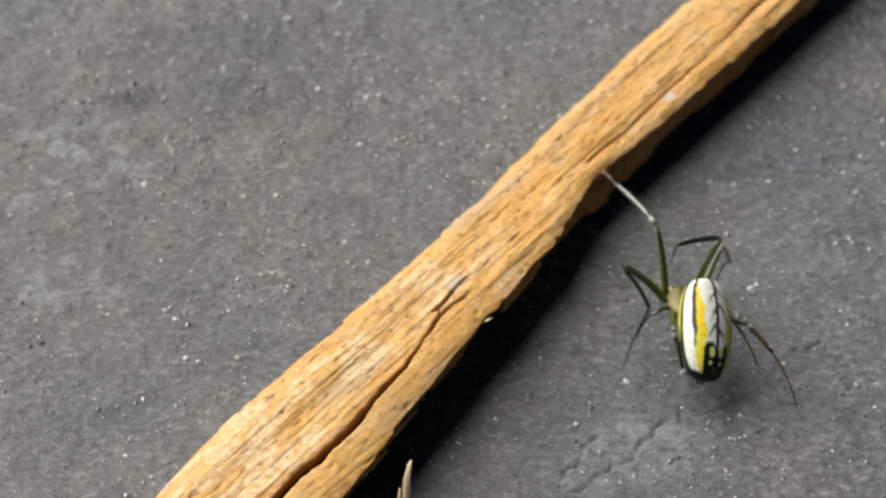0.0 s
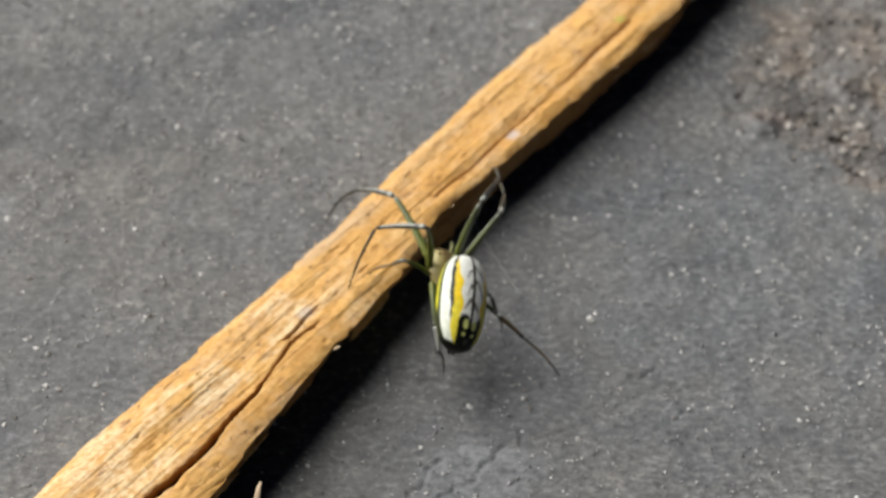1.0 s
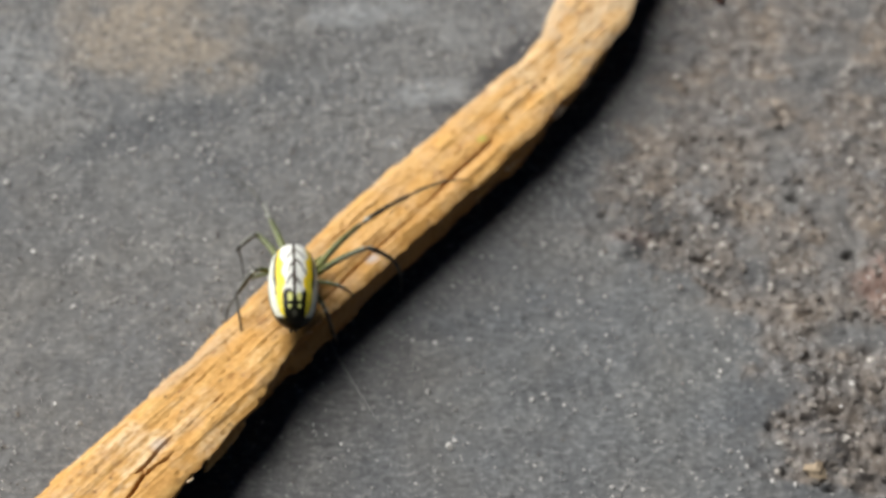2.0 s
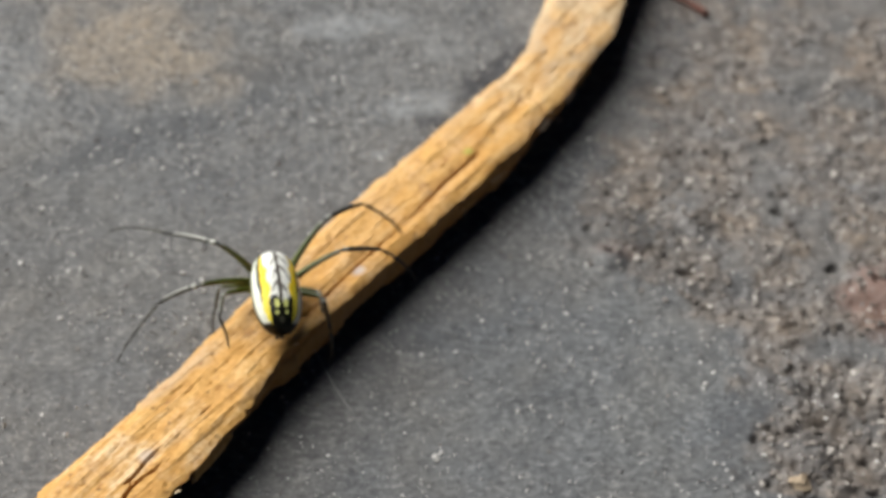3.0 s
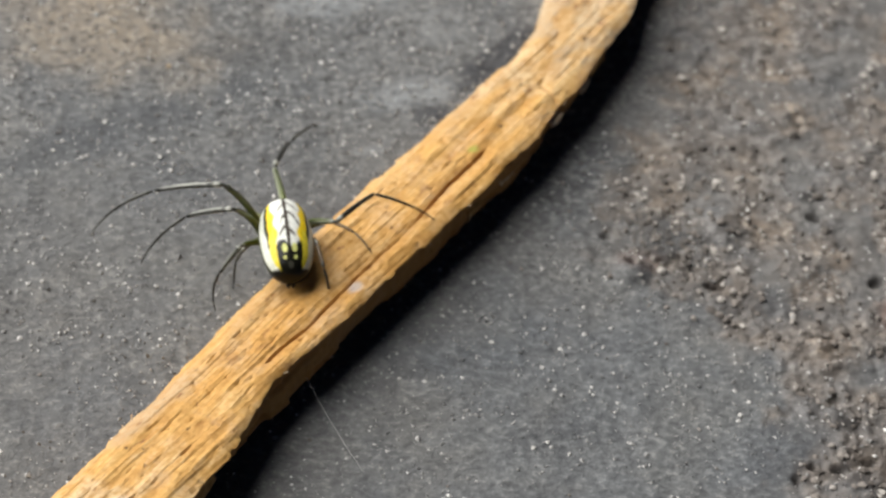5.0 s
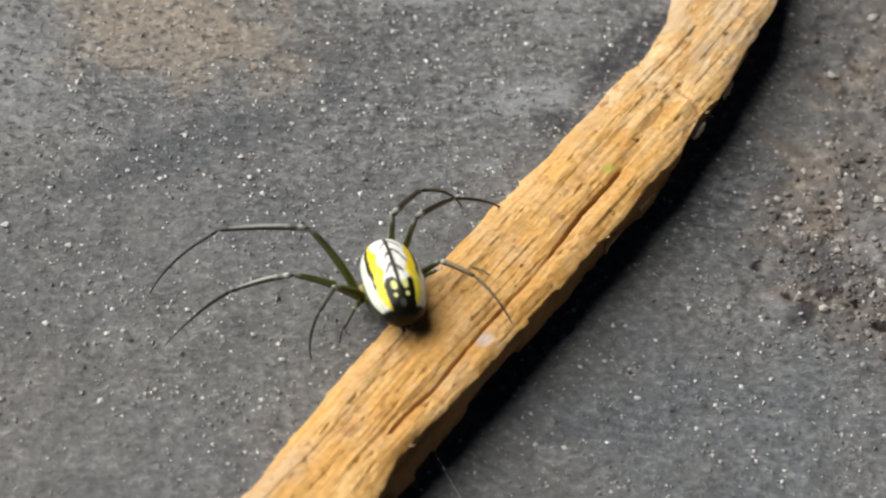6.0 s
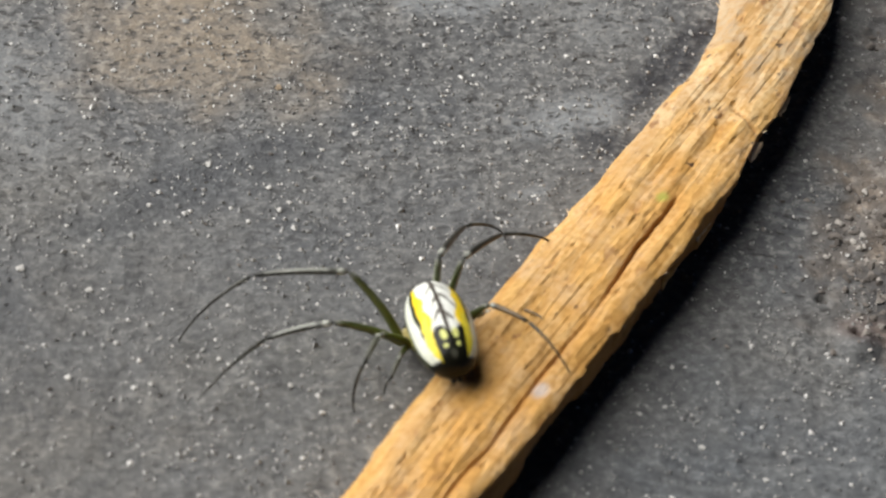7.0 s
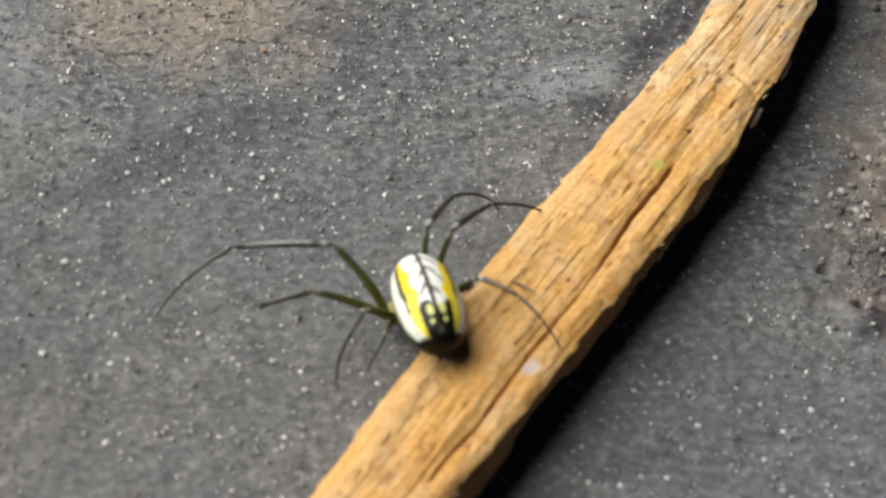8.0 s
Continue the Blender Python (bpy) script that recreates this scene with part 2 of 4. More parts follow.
        d = np.maximum(d, smooth(1.0, 0.45, r))
    return d


def crack_depth(x, y):
    d = 0
    for x0, y0, x1, y1, w in ((-1.9, -12.9, -4.6, -15.6, 0.10), (-5.2, -14.1, -6.8, -16.4, 0.09), (-4.6, -15.6, -8.5, -19, 0.07), (3.9, -8.9, 2.7, -9.6, 0.09), (5.0, -11.2, 4.0, -12.6, 0.06)):
        ux, uy = x1 - x0, y1 - y0
        n = math.hypot(ux, uy)
        a = ((x - x0) * ux + (y - y0) * uy) / n
        off = ((x - x0) * uy - (y - y0) * ux) / n + (grain(a * 2.3, a * 0 + x0, 5) - 0.5) * 0.55
        d = np.maximum(d, smooth(w, w * 0.3, np.abs(off)) * smooth(-0.3, 0.2, a) * smooth(n + 0.3, n - 0.2, a) * (0.35 + 0.65 * grain(a * 4, a * 0, 6)))
    return d


def ground_height(x, y):
    near = smooth(60, 40, np.hypot(x, y))
    z = (cloud(x * 0.18, y * 0.18, 3, 21) - 0.45) * 0.22 + (cloud(x * 1.3, y * 1.3, 3, 11) - 0.45) * 0.10
    lumps = (cloud(x * 0.55, y * 0.55, 3, 31) - 0.40) * 0.50 + (np.abs(cloud(x * 1.7, y * 1.7, 3, 34) - 0.46) - 0.05) * (0.75 - 0.55 * smooth(0, 9, y)) + (cloud(x * 4.2, y * 4.2, 2, 38) - 0.37) * 0.12
    z = z + crust_mask(x, y) * (lumps - smooth(0.84, 0.94, grain(x * 1.4, y * 1.4, 33)) * (0.30 - 0.18 * smooth(0, 9, y)))
    for cx, cy, r, rise in ((21.1, -1.9, 1.5, 0.5), (10.0, 6.5, 0.9, 0.35), (17.2, -6.0, 1.2, 0.4), (14.0, 9.5, 1.6, 0.3), (22.4, 4.8, 1.8, 0.4)):
        z = z + rise * smooth(1.2, 0.2, np.hypot(x - cx, y - cy) / r)
    z = z - hole_depth(x, y) * 0.34
    z = z - crack_depth(x, y) * 0.14
    return z * near


def band(x, y):
    """A smooth darker streak across the slab."""
    return blot(x, y, -11, 14.4, 10.0, 1.7, 27, 55, 0.5, 0.0)


def build_ground():
    def lines(lo, hi, step):
        mid = np.arange(lo, hi, step)
        out = np.cumsum(step * 1.32 ** np.arange(1, 42))
        return np.concatenate([lo - out[::-1], mid, mid[-1] + out])

    xs, ys = lines(-34, 33, 0.115), lines(-24, 33, 0.115)
    x, y = np.meshgrid(xs, ys)
    x, y = x.ravel(), y.ravel()
    z = ground_height(x, y)
    me = mesh_of("ground", np.stack([x, y, z], -1) * MM, quads(len(ys), len(xs)).tolist(), GROUND)
    spread(me, "crust", crust_mask(x, y))
    spread(me, "hole_shade", hole_depth(x, y))
    spread(me, "warm", blot(x, y, -22, 0, 14, 12, 0, 116, 0.5, 0.1))
    spread(me, "cool", np.maximum(blot(x, y, 9, -3, 13, 10, 0, 111, 0.6, 0.1), band(x, y)) * (1 - crust_mask(x, y)))
    spread(me, "tan", np.maximum(0.9 * blot(x, y, -11.6, 21.3, 6.6, 4.8, -8, 41, 0.6, 0.1), 0.6 * blot(x, y, -14, 27, 9, 3, 0, 42, 0.5, 0.1)))
    flecked = smooth(0.44, 0.54, cloud(x * 1.1, y * 1.1, 3, 114))
    spread(me, "pale", np.maximum.reduce([blot(x, y, 1.6, 17.2, 2.3, 1.2, 20, 43), 0.6 * blot(x, y, -18.4, 18.2, 2.6, 4.6, 0, 44, 0.5, 0.1), 0.9 * blot(x, y, -1.2, 23.4, 3.0, 1.2, 10, 45), 0.45 * blot(x, y, 3.2, 21.9, 1.6, 1.6, 0, 49), 0.7 * blot(x, y, -0.5, 13.3, 0.7, 0.25, 15, 58), 0.85 * flecked * blot(x, y, -26.6, 0.6, 4.2, 2.6, 0, 46, 0.9, 0.1), 0.8 * flecked * blot(x, y, -26.2, -6.3, 2.4, 2.2, 0, 47, 0.9, 0.1), (0.36 + 0.32 * flecked) * blot(x, y, -4.2, -15.0, 3.2, 1.7, 35, 48, 0.7, 0.5)]))
    # smudges and darker soil, plus shade painted along the cracks
    spread(me, "dark", np.maximum.reduce([blot(x, y, 6.3, 20.6, 2.6, 0.7, 48, 56, 0.3), blot(x, y, 5.6, 19.8, 3.4, 0.75, 48, 51), 0.9 * blot(x, y, 2.5, 15.7, 1.2, 0.9, 0, 52), 0.8 * blot(x, y, -24.3, 4.2, 1.3, 0.8, 0, 53), 0.9 * crack_depth(x, y), 0.42 * blot(x, y, 18, -5, 4.2, 4.5, 0, 65, 1.1, 0.3), 0.3 * blot(x, y, 14, 5.5, 3, 2, -30, 66, 1.1, 0.3), 0.50 * blot(x, y, -6, 19.6, 5.0, 1.8, 15, 54, 0.5, 0.1), 0.62 * band(x, y), 0.30 * blot(x, y, -20, 8.5, 7.0, 3.0, 8, 67, 0.7, 0.0), 0.30 * blot(x, y, -17, 4.0, 5.0, 2.0, -8, 70, 0.8, 0.0), 0.30 * blot(x, y, 6, -2.5, 4.0, 1.6, 20, 74, 0.9, 0.0), 0.6 * blot(x, y, 11.6, 9.0, 1.6, 2.4, 0, 59, 0.9, 0.1), 0.5 * blot(x, y, 13.2, 19.1, 0.8, 0.8, 0, 60)]))
    spread(me, "worn", np.clip(0.24 + 0.86 * smooth(6, 19, y + 0.22 * (-12 - x)) + 0.75 * blot(x, y, 10, 10, 6, 8, 0, 63, 0.5, 0.0) + 0.35 * blot(x, y, 1, 17, 7, 5, 0, 64, 0.5, 0.0) + 0.5 * (cloud(x * 0.22, y * 0.3, 4, 57) - 0.5) - 0.55 * band(x, y), 0, 1))
    spread(me, "rust", np.maximum(blot(x, y, 22.6, 4.2, 2.4, 2.6, 0, 61), 0.35 * blot(x, y, 10.4, 7.0, 1.2, 0.9, 0, 62)))
    tagged(new("ground", me), "dark grey weathered slab with pale grit and caked soil", kind="structure")


build_ground()


# ---- the wooden stick ----
def stick_sides(a):
    """The stick's far edge and the lit brink of its near edge."""
    left = np.interp(a, (-60, -28, -25, -23, -19, -15.4, -11.5, -10.6, -10.2, -9.3, -7.5, -5.5, -2, 1, 5, 7.4, 9.3, 11, 12.5, 16, 17.9, 20.3, 22.2, 23.4, 40), (5.5, 6.13, 6.30, 6.33, 6.25, 6.18, 6.25, 6.20, 6.34, 6.27, 6.16, 6.37, 6.45, 6.50, 6.62, 6.53, 6.38, 6.16, 6.14, 6.12, 6.08, 6.30, 7.02, 7.4, 13.0))
    brink = np.interp(a, (-60, -24, -20, -16, -11, -9.0, -7.4, -6.4, -5.5, -5.0, -4.7, -2, 2, 6, 9, 11, 13.5, 15.7, 18, 20.2, 23, 25.5, 42), (-1.8, -0.05, 0.50, 1.00, 1.62, 1.72, 2.05, 2.30, 2.52, 2.72, 2.74, 2.44, 2.42, 2.30, 2.16, 2.26, 2.12, 2.34, 2.46, 2.80, 3.12, 3.9, 9.6))
    return left, brink


def stick_foot(a):
    """The lower rim of the near side, in its own shade."""
    return np.interp(a, (-60, -24, -20, -16, -11, -9, -6, -5, -3, 2, 9, 11, 13, 14.5, 19, 23, 25.5, 42), (-1.2, 0.55, 1.10, 1.58, 2.22, 2.32, 2.40, 2.30, 2.32, 2.36, 2.16, 2.20, 2.28, 2.42, 2.95, 3.50, 4.3, 10.0))


def stick_top(a):
    return np.interp(a, (-60, -24, -16, -9, 0, 10, 20, 40), (2.9, 2.75, 2.65, 2.45, 2.3, 2.25, 2.3, 2.3))


def torn(a, seed, rate):
    """Abrupt small chips along an edge, from -0.5 to 0.5."""
    q = a * rate + 0.9 * grain(a * 1.7, a * 0, seed)
    return lattice(np.floor(q), np.floor(q) * 0, seed + 1) - 0.5


def furrow(A, side, track, seed, wander):
    at, where = zip(*track)
    return side - np.interp(A, at, where) + (streaks(A * 0.6, A * 0, 5, seed) - 0.47) * wander


def build_stick():
    a = np.arange(-46, 42, 0.095)
    top_n, wall_n, under_n = 116, 14, 14
    left, brink = stick_sides(a)
    left += (streaks(a * 0.5, a * 0, 5, 71) - 0.47) * 0.26 + 0.10 * torn(a, 75, 0.8)
    brink += (streaks(a * 0.5, a * 0, 5, 72) - 0.47) * 0.30 + 0.13 * torn(a, 77, 0.55) + 0.05 * torn(a, 79, 1.5)
    foot = np.minimum(stick_foot(a) + (streaks(a * 0.4, a * 0, 5, 73) - 0.47) * 0.35 + 0.22 * torn(a, 82, 0.6), brink + 0.75)
    h = stick_top(a)
    u = np.linspace(0, 1, top_n)
    A, U = np.meshgrid(a, u, indexing="ij")
    L, B, F, H = left[:, None], brink[:, None], foot[:, None], h[:, None]
    side = L + (B - L) * U
    low = 0.60 + 0.10 * H + 0.22 + 0.36 * smooth(6, 12, A)
    rise = np.clip(U / 0.26, 0, 1)
    arch = low + (H - low) * (0.55 * rise * (2 - rise) + 0.45 * np.clip(U / 0.80, 0, 1)) - 0.05 * H * np.clip((U - 0.88) / 0.12, 0, 1) ** 2
    # strands that end at different places, as torn along the grain
    bent = side + 0.30 * (grain(A * 0.16, side * 0.4, 80) - 0.5) + 0.012 * A
    strand = np.floor(bent * 3.1)
    broad = np.floor(bent * 1.25 + 0.4)
    stub = smooth(0.47, 0.51, grain(A * 0.42 + 9 * lattice(strand, strand * 0, 61), strand * 3.7, 62))
    slab = smooth(0.50, 0.53, grain(A * 0.20 + 9 * lattice(broad, broad * 0, 63), broad * 3.7, 64))
    seam = np.abs(bent * 3.1 - strand - 0.5) * 2
    seam = smooth(0.72, 0.98, seam) * smooth(0.52, 0.74, grain(A * 0.45, np.round(bent * 3.1) * 5.3, 65)) * (0.25 + 0.75 * smooth(9, 4, A))
    fibres = (streaks(A * 0.11, bent * 2.2, 3, 81) - 0.44) * 0.10 + (streaks(A * 0.75, bent * 5.5, 3, 83) - 0.44) * 0.07
    pits = smooth(0.84, 0.93, grain(A * 2.4, side * 3.6, 84)) * (0.4 + 0.6 * grain(A * 0.4, side * 0.8, 90))
    # the long split of the thick end, a second one beside it, and the furrow inside the brink
    split = furrow(A, side, ((-46, 1.3), (-25.3, 1.84), (-22.6, 1.80), (-21, 1.84), (-18, 2.16), (-16.6, 2.42), (-14.9, 2.72), (-13.7, 2.62), (-12, 2.6), (42, 2.6)), 85, 0.24) + 0.12 * (streaks(A * 2.1, A * 0, 3, 69) - 0.44) + 0.07 * torn(A, 115, 2.2)
    split_deep = np.interp(A, (-46, -24, -19, -17.2, -16.9, -15.2, -13.9, -13.2, 42), (1.0, 0.95, 0.80, 0.62, 0.34, 0.42, 0.25, 0.0, 0.0))
    wide = 0.036 + 0.085 * smooth(-18.5, -22, A) * grain(A * 0.7, A * 0, 86) + 0.03 * grain(A * 1.9, A * 0, 89)
    shaded_cleft = np.exp(-((split / wide) ** 2)) * split_deep
    twin = np.exp(-((furrow(A, side, ((-46, 3.1), (-15.0, 3.12), (-12.6, 3.2), (42, 3.2)), 97, 0.3) / 0.05) ** 2)) * 0.28 * smooth(-15.2, -14.9, A) * smooth(-12.4, -13.2, A)
    cross = np.exp(-(((A + 14.85 - 0.25 * (side - 2.85)) / 0.05) ** 2)) * 0.24 * smooth(2.55, 2.68, side) * smooth(3.2, 3.1, side)
    groove = furrow(A, side, ((-46, 3.3), (-4.5, 3.35), (0, 3.30), (6.2, 3.34), (8.4, 3.46), (11.2, 3.40), (12.6, 3.5), (13.7, 3.70), (16.3, 3.86), (42, 4.2)), 87, 0.26)
    groove_deep = np.interp(A, (-46, -5.2, -4.2, 2, 5.2, 6.4, 8.6, 11.2, 11.8, 13.3, 13.9, 16.2, 16.7, 20, 24, 42), (0, 0, 0.12, 0.13, 0.10, 0.14, 0.16, 0.13, 0.06, 0.06, 0.09, 0.09, 0.04, 0.03, 0.0, 0.0))
    hollow = np.exp(-((groove / 0.30) ** 2)) * groove_deep * 0.8 + np.exp(-((groove / 0.055) ** 2)) * groove_deep * smooth(0.08, 0.15, groove_deep) * 1.8
    snap = np.exp(-(((A - 16.15 - 0.5 * (side - 3.2)) / 0.06) ** 2)) * 0.16 * smooth(3.9, 3.7, side) * smooth(2.5, 2.7, side)
    cuts = np.maximum.reduce([shaded_cleft, twin, cross, snap])
    strip = smooth(0.0, -0.25, split) * smooth(-12.5, -14.5, A)
    z = arch + ((fibres + 0.034 * stub + 0.042 * slab - 0.038) * (1 - 0.65 * strip) + (cloud(A * 0.9, side * 1.9, 3, 68) - 0.44) * (0.09 + 0.06 * smooth(11, 15, A))) * np.minimum(1, 7 * np.minimum(U, 1 - U) + 0.25) - 0.09 * pits - 0.03 * seam - cuts - hollow
    # the near side, steep and shaded, then the underside
    W = np.linspace(0, 1, wall_n + 1)[1:]
    A1, W1 = np.meshgrid(a, W, indexing="ij")
    edge_z = z[:, -1:]
    base_z = 0.40 * H
    rough = (streaks(A1 * 0.5, W1 * 2.6, 4, 88) - 0.46)
    shelf = smooth(0.48, 0.54, grain(A1 * 0.45, W1 * 2.2, 66))
    sw = B + (F - B) * W1**0.8 + (0.28 * rough + 0.16 * shelf) * np.sin(np.pi * np.clip(W1 * 0.9, 0, 1))
    zw = edge_z + (base_z - edge_z) * W1 + 0.12 * rough * np.sin(np.pi * W1)
    V = np.linspace(0, 1, under_n + 2)[1:-1]
    A2, V2 = np.meshgrid(a, V, indexing="ij")
    inward = np.interp(V2, (0, 0.45, 0.62, 0.9, 1.0), (0.02, 0.22, 0.48, 0.93, 0.99))
    lift = np.interp(V2, (0, 0.45, 0.62, 0.9, 1.0), (0.38, 0.16, 0.0, 0.0, 0.12))
    su = F + (L - F) * inward
    zu = H * lift - 0.04 + (streaks(A2 * 0.5, V2 * 9, 3, 87) - 0.44) * 0.2 * (V2 < 0.6)
    aa, mm, zz = (np.concatenate(c, 1) for c in ((A, A1, A2), (side, sw, su), (z, zw, zu)))
    n = top_n + wall_n + under_n
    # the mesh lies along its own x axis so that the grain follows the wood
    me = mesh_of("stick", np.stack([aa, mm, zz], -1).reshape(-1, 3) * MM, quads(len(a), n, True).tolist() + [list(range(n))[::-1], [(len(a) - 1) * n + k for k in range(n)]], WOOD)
    none = np.zeros_like(A2)
    full = lambda top, wall, under: np.concatenate([top, np.zeros_like(A1) + wall, none + under], 1)
    # painted shade: cuts, furrows and their lips, all the near side and underside
    lip_shade = 0.20 * np.exp(-(((split - 0.16) / 0.24) ** 2)) * split_deep + 0.9 * hollow
    spread(me, "shaded_cleft", full(np.clip(np.maximum.reduce([cuts * 1.6, lip_shade, 0.12 * seam]), 0, 0.95), 0.20 + 0.12 * shelf, 0.3))
    spread(me, "bleached", full((0.18 + 0.55 * smooth(-7, -15, A)) * smooth(0.40, 0.60, streaks(A * 0.6, side * 1.8, 4, 91)) * smooth(0.0, 0.4, split * smooth(-12, -15, A) + 0.4 * smooth(-15, -12, A)) + 0.4 * smooth(21.5, 24, A) + 0.4 * blot(A, side, 15.2, 4.5, 2.2, 0.55, 0, 95) + 0.35 * smooth(0.42, 0.62, cloud(A * 0.6, side * 1.2, 4, 96)) * smooth(12, 16, A), 0, 0))
    spread(me, "specks", full(np.clip(0.25 + 0.55 * smooth(11, 15, A) + 1.0 * smooth(-18, -23, A) * smooth(3.4, 4.6, side) + 0.6 * blot(A, side, -8.5, 4.6, 3.2, 1.2, 0, 98) + 0.5 * blot(A, side, 3, 4.4, 4, 1.2, 0, 99) + 0.6 * blot(A, side, -20, 3.4, 1.8, 0.7, 0, 100), 0, 1), 0.2, 0))
    # dull wood patches; the last also darkens the far slope against its sunlight
    spread(me, "drab", full(np.clip(0.75 * blot(A, side, -8.3, 5.6, 2.8, 0.7, 0, 106) + 0.7 * blot(A, side, -19.5, 3.3, 2.2, 0.6, 0, 107) + 0.5 * blot(A, side, 16.4, 5.4, 1.3, 0.5, 0, 108) + 0.35 * blot(A, side, -2, 5.6, 3, 0.5, 0, 109) + smooth(15.5, 20, A) * (0.30 + 0.9 * smooth(0.42, 0.60, cloud(A * 0.7, side * 1.1, 4, 112))) + 0.5 * blot(A, side, 13.5, 5.7, 4.0, 0.8, 0, 113, 0.7, 0.0), 0, 1), 0, 0))
    spread(me, "moss", full(0.75 * blot(A, side, 11.1, 3.84, 0.36, 0.26, 0, 92), 0, 0))
    spread(me, "ash", full(np.maximum(0.6 * blot(A, side, 1.2, 3.10, 0.34, 0.26, 0, 93, 0.9, 0.1), 0.4 * blot(A, side, -13.3, 3.4, 0.6, 0.45, 0, 94)), 0, 0))
    ob = new("wooden_stick", me)
    ob.matrix_world = Matrix.Rotation(math.atan2(0.8, 0.6), 4, "Z")
    tagged(ob, "weathered tan wooden stick with a long split, lying on the slab", "stick")
    return ob


STICK = build_stick()


def sliver(name, length, width, thick, curl, material, seed, power=0.6):
    """A thin torn plate of wood along +x, curling down towards -z, with a ragged end."""
    rng = np.random.default_rng(seed)
    n, m = 16, 7
    s, w = np.linspace(0, 1, n), np.linspace(-1, 1, m)
    S, V = np.meshgrid(s, w, indexing="ij")
    taper = np.clip(1.15 - S, 0.05, 1) ** power * (0.6 + 0.8 * grain(S * 7, np.sign(V) * 2.0 + seed, seed))
    x = S * length * (1 - 0.25 * np.abs(V) * rng.random())
    y = V * width / 2 * taper + 0.12 * width * (grain(S * 5, V, seed + 1) - 0.5)
    z = -curl * S**2 * length - 0.12 * width * V**2 + 0.05 * (grain(S * 9, V * 3, seed + 2) - 0.5)
    top = np.stack([x, y, z], -1).reshape(-1, 3)
    under = top - np.array([0, 0, thick])
    f = quads(n, m)
    faces = f.tolist() + (f[:, ::-1] + n * m).tolist()
    rim = [k * m for k in range(n)] + [(n - 1) * m + k for k in range(1, m)] + [k * m + m - 1 for k in range(n - 2, -1, -1)] + list(range(m - 2, 0, -1))
    faces += [[a, b, b + n * m, a + n * m] for a, b in zip(rim, rim[1:] + rim[:1])]
    me = mesh_of(name, np.concatenate([top, under]) * MM, faces, material)
    return me


def dress_stick():
    """Torn flakes along the shaded edge and loose fibres along the other."""
    # along, length, width, height share of the stick, out from the brink, pale
    flakes = ((-23.4, 2.2, 0.5, 0.70, 0.30, 0), (-20.6, 1.7, 0.4, 0.70, 0.20, 0), (-12.4, 3.0, 1.0, 0.58, 0.02, 0), (-7.6, 1.4, 0.7, 0.66, 0.20, 0), (-3.9, 1.5, 0.7, 0.66, 0.06, 0), (5.8, 1.7, 0.6, 0.68, 0.06, 0), (8.2, 1.2, 0.5, 0.68, 0.0, 0), (10.7, 1.5, 0.42, 0.70, -0.02, 1), (11.0, 2.4, 0.9, 0.58, -0.06, 0), (14.9, 1.0, 0.4, 0.82, 0.0, 1), (17.6, 1.0, 0.34, 0.82, -0.02, 1), (19.4, 1.3, 0.5, 0.66, 0.04, 0))
    for k, (a, length, width, level, out, pale) in enumerate(flakes):
        _, brink = stick_sides(np.array([a + length / 2]))
        ob = new("bark_flake", sliver("bark_flake", length, width, 0.09, 0.04, SPLINTER if pale else WOOD, 200 + k, 0.3))
        ob.parent = STICK
        ob.matrix_basis = Matrix.Translation(Vector((a, float(brink[0]) + out, level * float(stick_top(a)))) * MM) @ pose(0, 0, 0, 40 if pale else 72 + 8 * (k % 3), 2, -3 + 3 * (k % 3))
        tagged(ob, "torn flake of pale wood" if pale else "torn brown flake of bark")
    rng = np.random.default_rng(31)
    hairs = [(a, 1) for a in (-18.2, -9.4, -9.1, 3.3, 9.2, 11.6, 11.9, 12.3, 17.6, 21.8, 22.0, 22.4)] + [(a, 0) for a in (-14.2, -4.4, 5.2, 8.0, 10.2, 16.0)]
    for k, (a, is_left) in enumerate(hairs):
        left, right = stick_sides(np.array([a]))
        ob = new("fibre", sliver("fibre", rng.uniform(0.2, 0.5), rng.uniform(0.05, 0.10), 0.03, rng.uniform(-0.3, 0.3), SPLINTER, 300 + k))
        ob.parent = STICK
        m = float(left[0]) - 0.16 if is_left else float(right[0]) + 0.06
        z = 1.15 if is_left else 0.93 * float(stick_top(a))
        ob.matrix_basis = Matrix.Translation(Vector((a, m, z)) * MM) @ pose(0, 0, 0, rng.uniform(-40, 40), rng.uniform(-45, 5), (1 if is_left else -1) * rng.uniform(10, 70))


dress_stick()


# ---- grit and crumbs ----
def bits(name, spots, sizes, material, seed, flat=0.7, rings=False):
    """Many small uneven grains as one mesh."""
    rng = np.random.default_rng(seed)
    if rings:
        bm = bmesh.new()
        bmesh.ops.create_icosphere(bm, subdivisions=1, radius=1)
        base = np.array([v.co[:] for v in bm.verts])
        faces = np.array([[v.index for v in f.verts] for f in bm.faces])
        bm.free()
    else:
        base = np.array([(1, 0, 0), (0, 1, 0), (-1, 0, 0), (0, -1, 0), (0, 0, 1), (0, 0, -1)], float)
        faces = np.array([(0, 1, 4), (1, 2, 4), (2, 3, 4), (3, 0, 4), (1, 0, 5), (2, 1, 5), (3, 2, 5), (0, 3, 5)])
    n = len(spots)
    v = base[None] * (1 + 0.8 * (rng.random((n, len(base), 1)) - 0.5)) * (0.7 + 0.6 * rng.random((n, 1, 3)))
    turn = rng.random(n) * 6.28
    c, s = np.cos(turn)[:, None], np.sin(turn)[:, None]
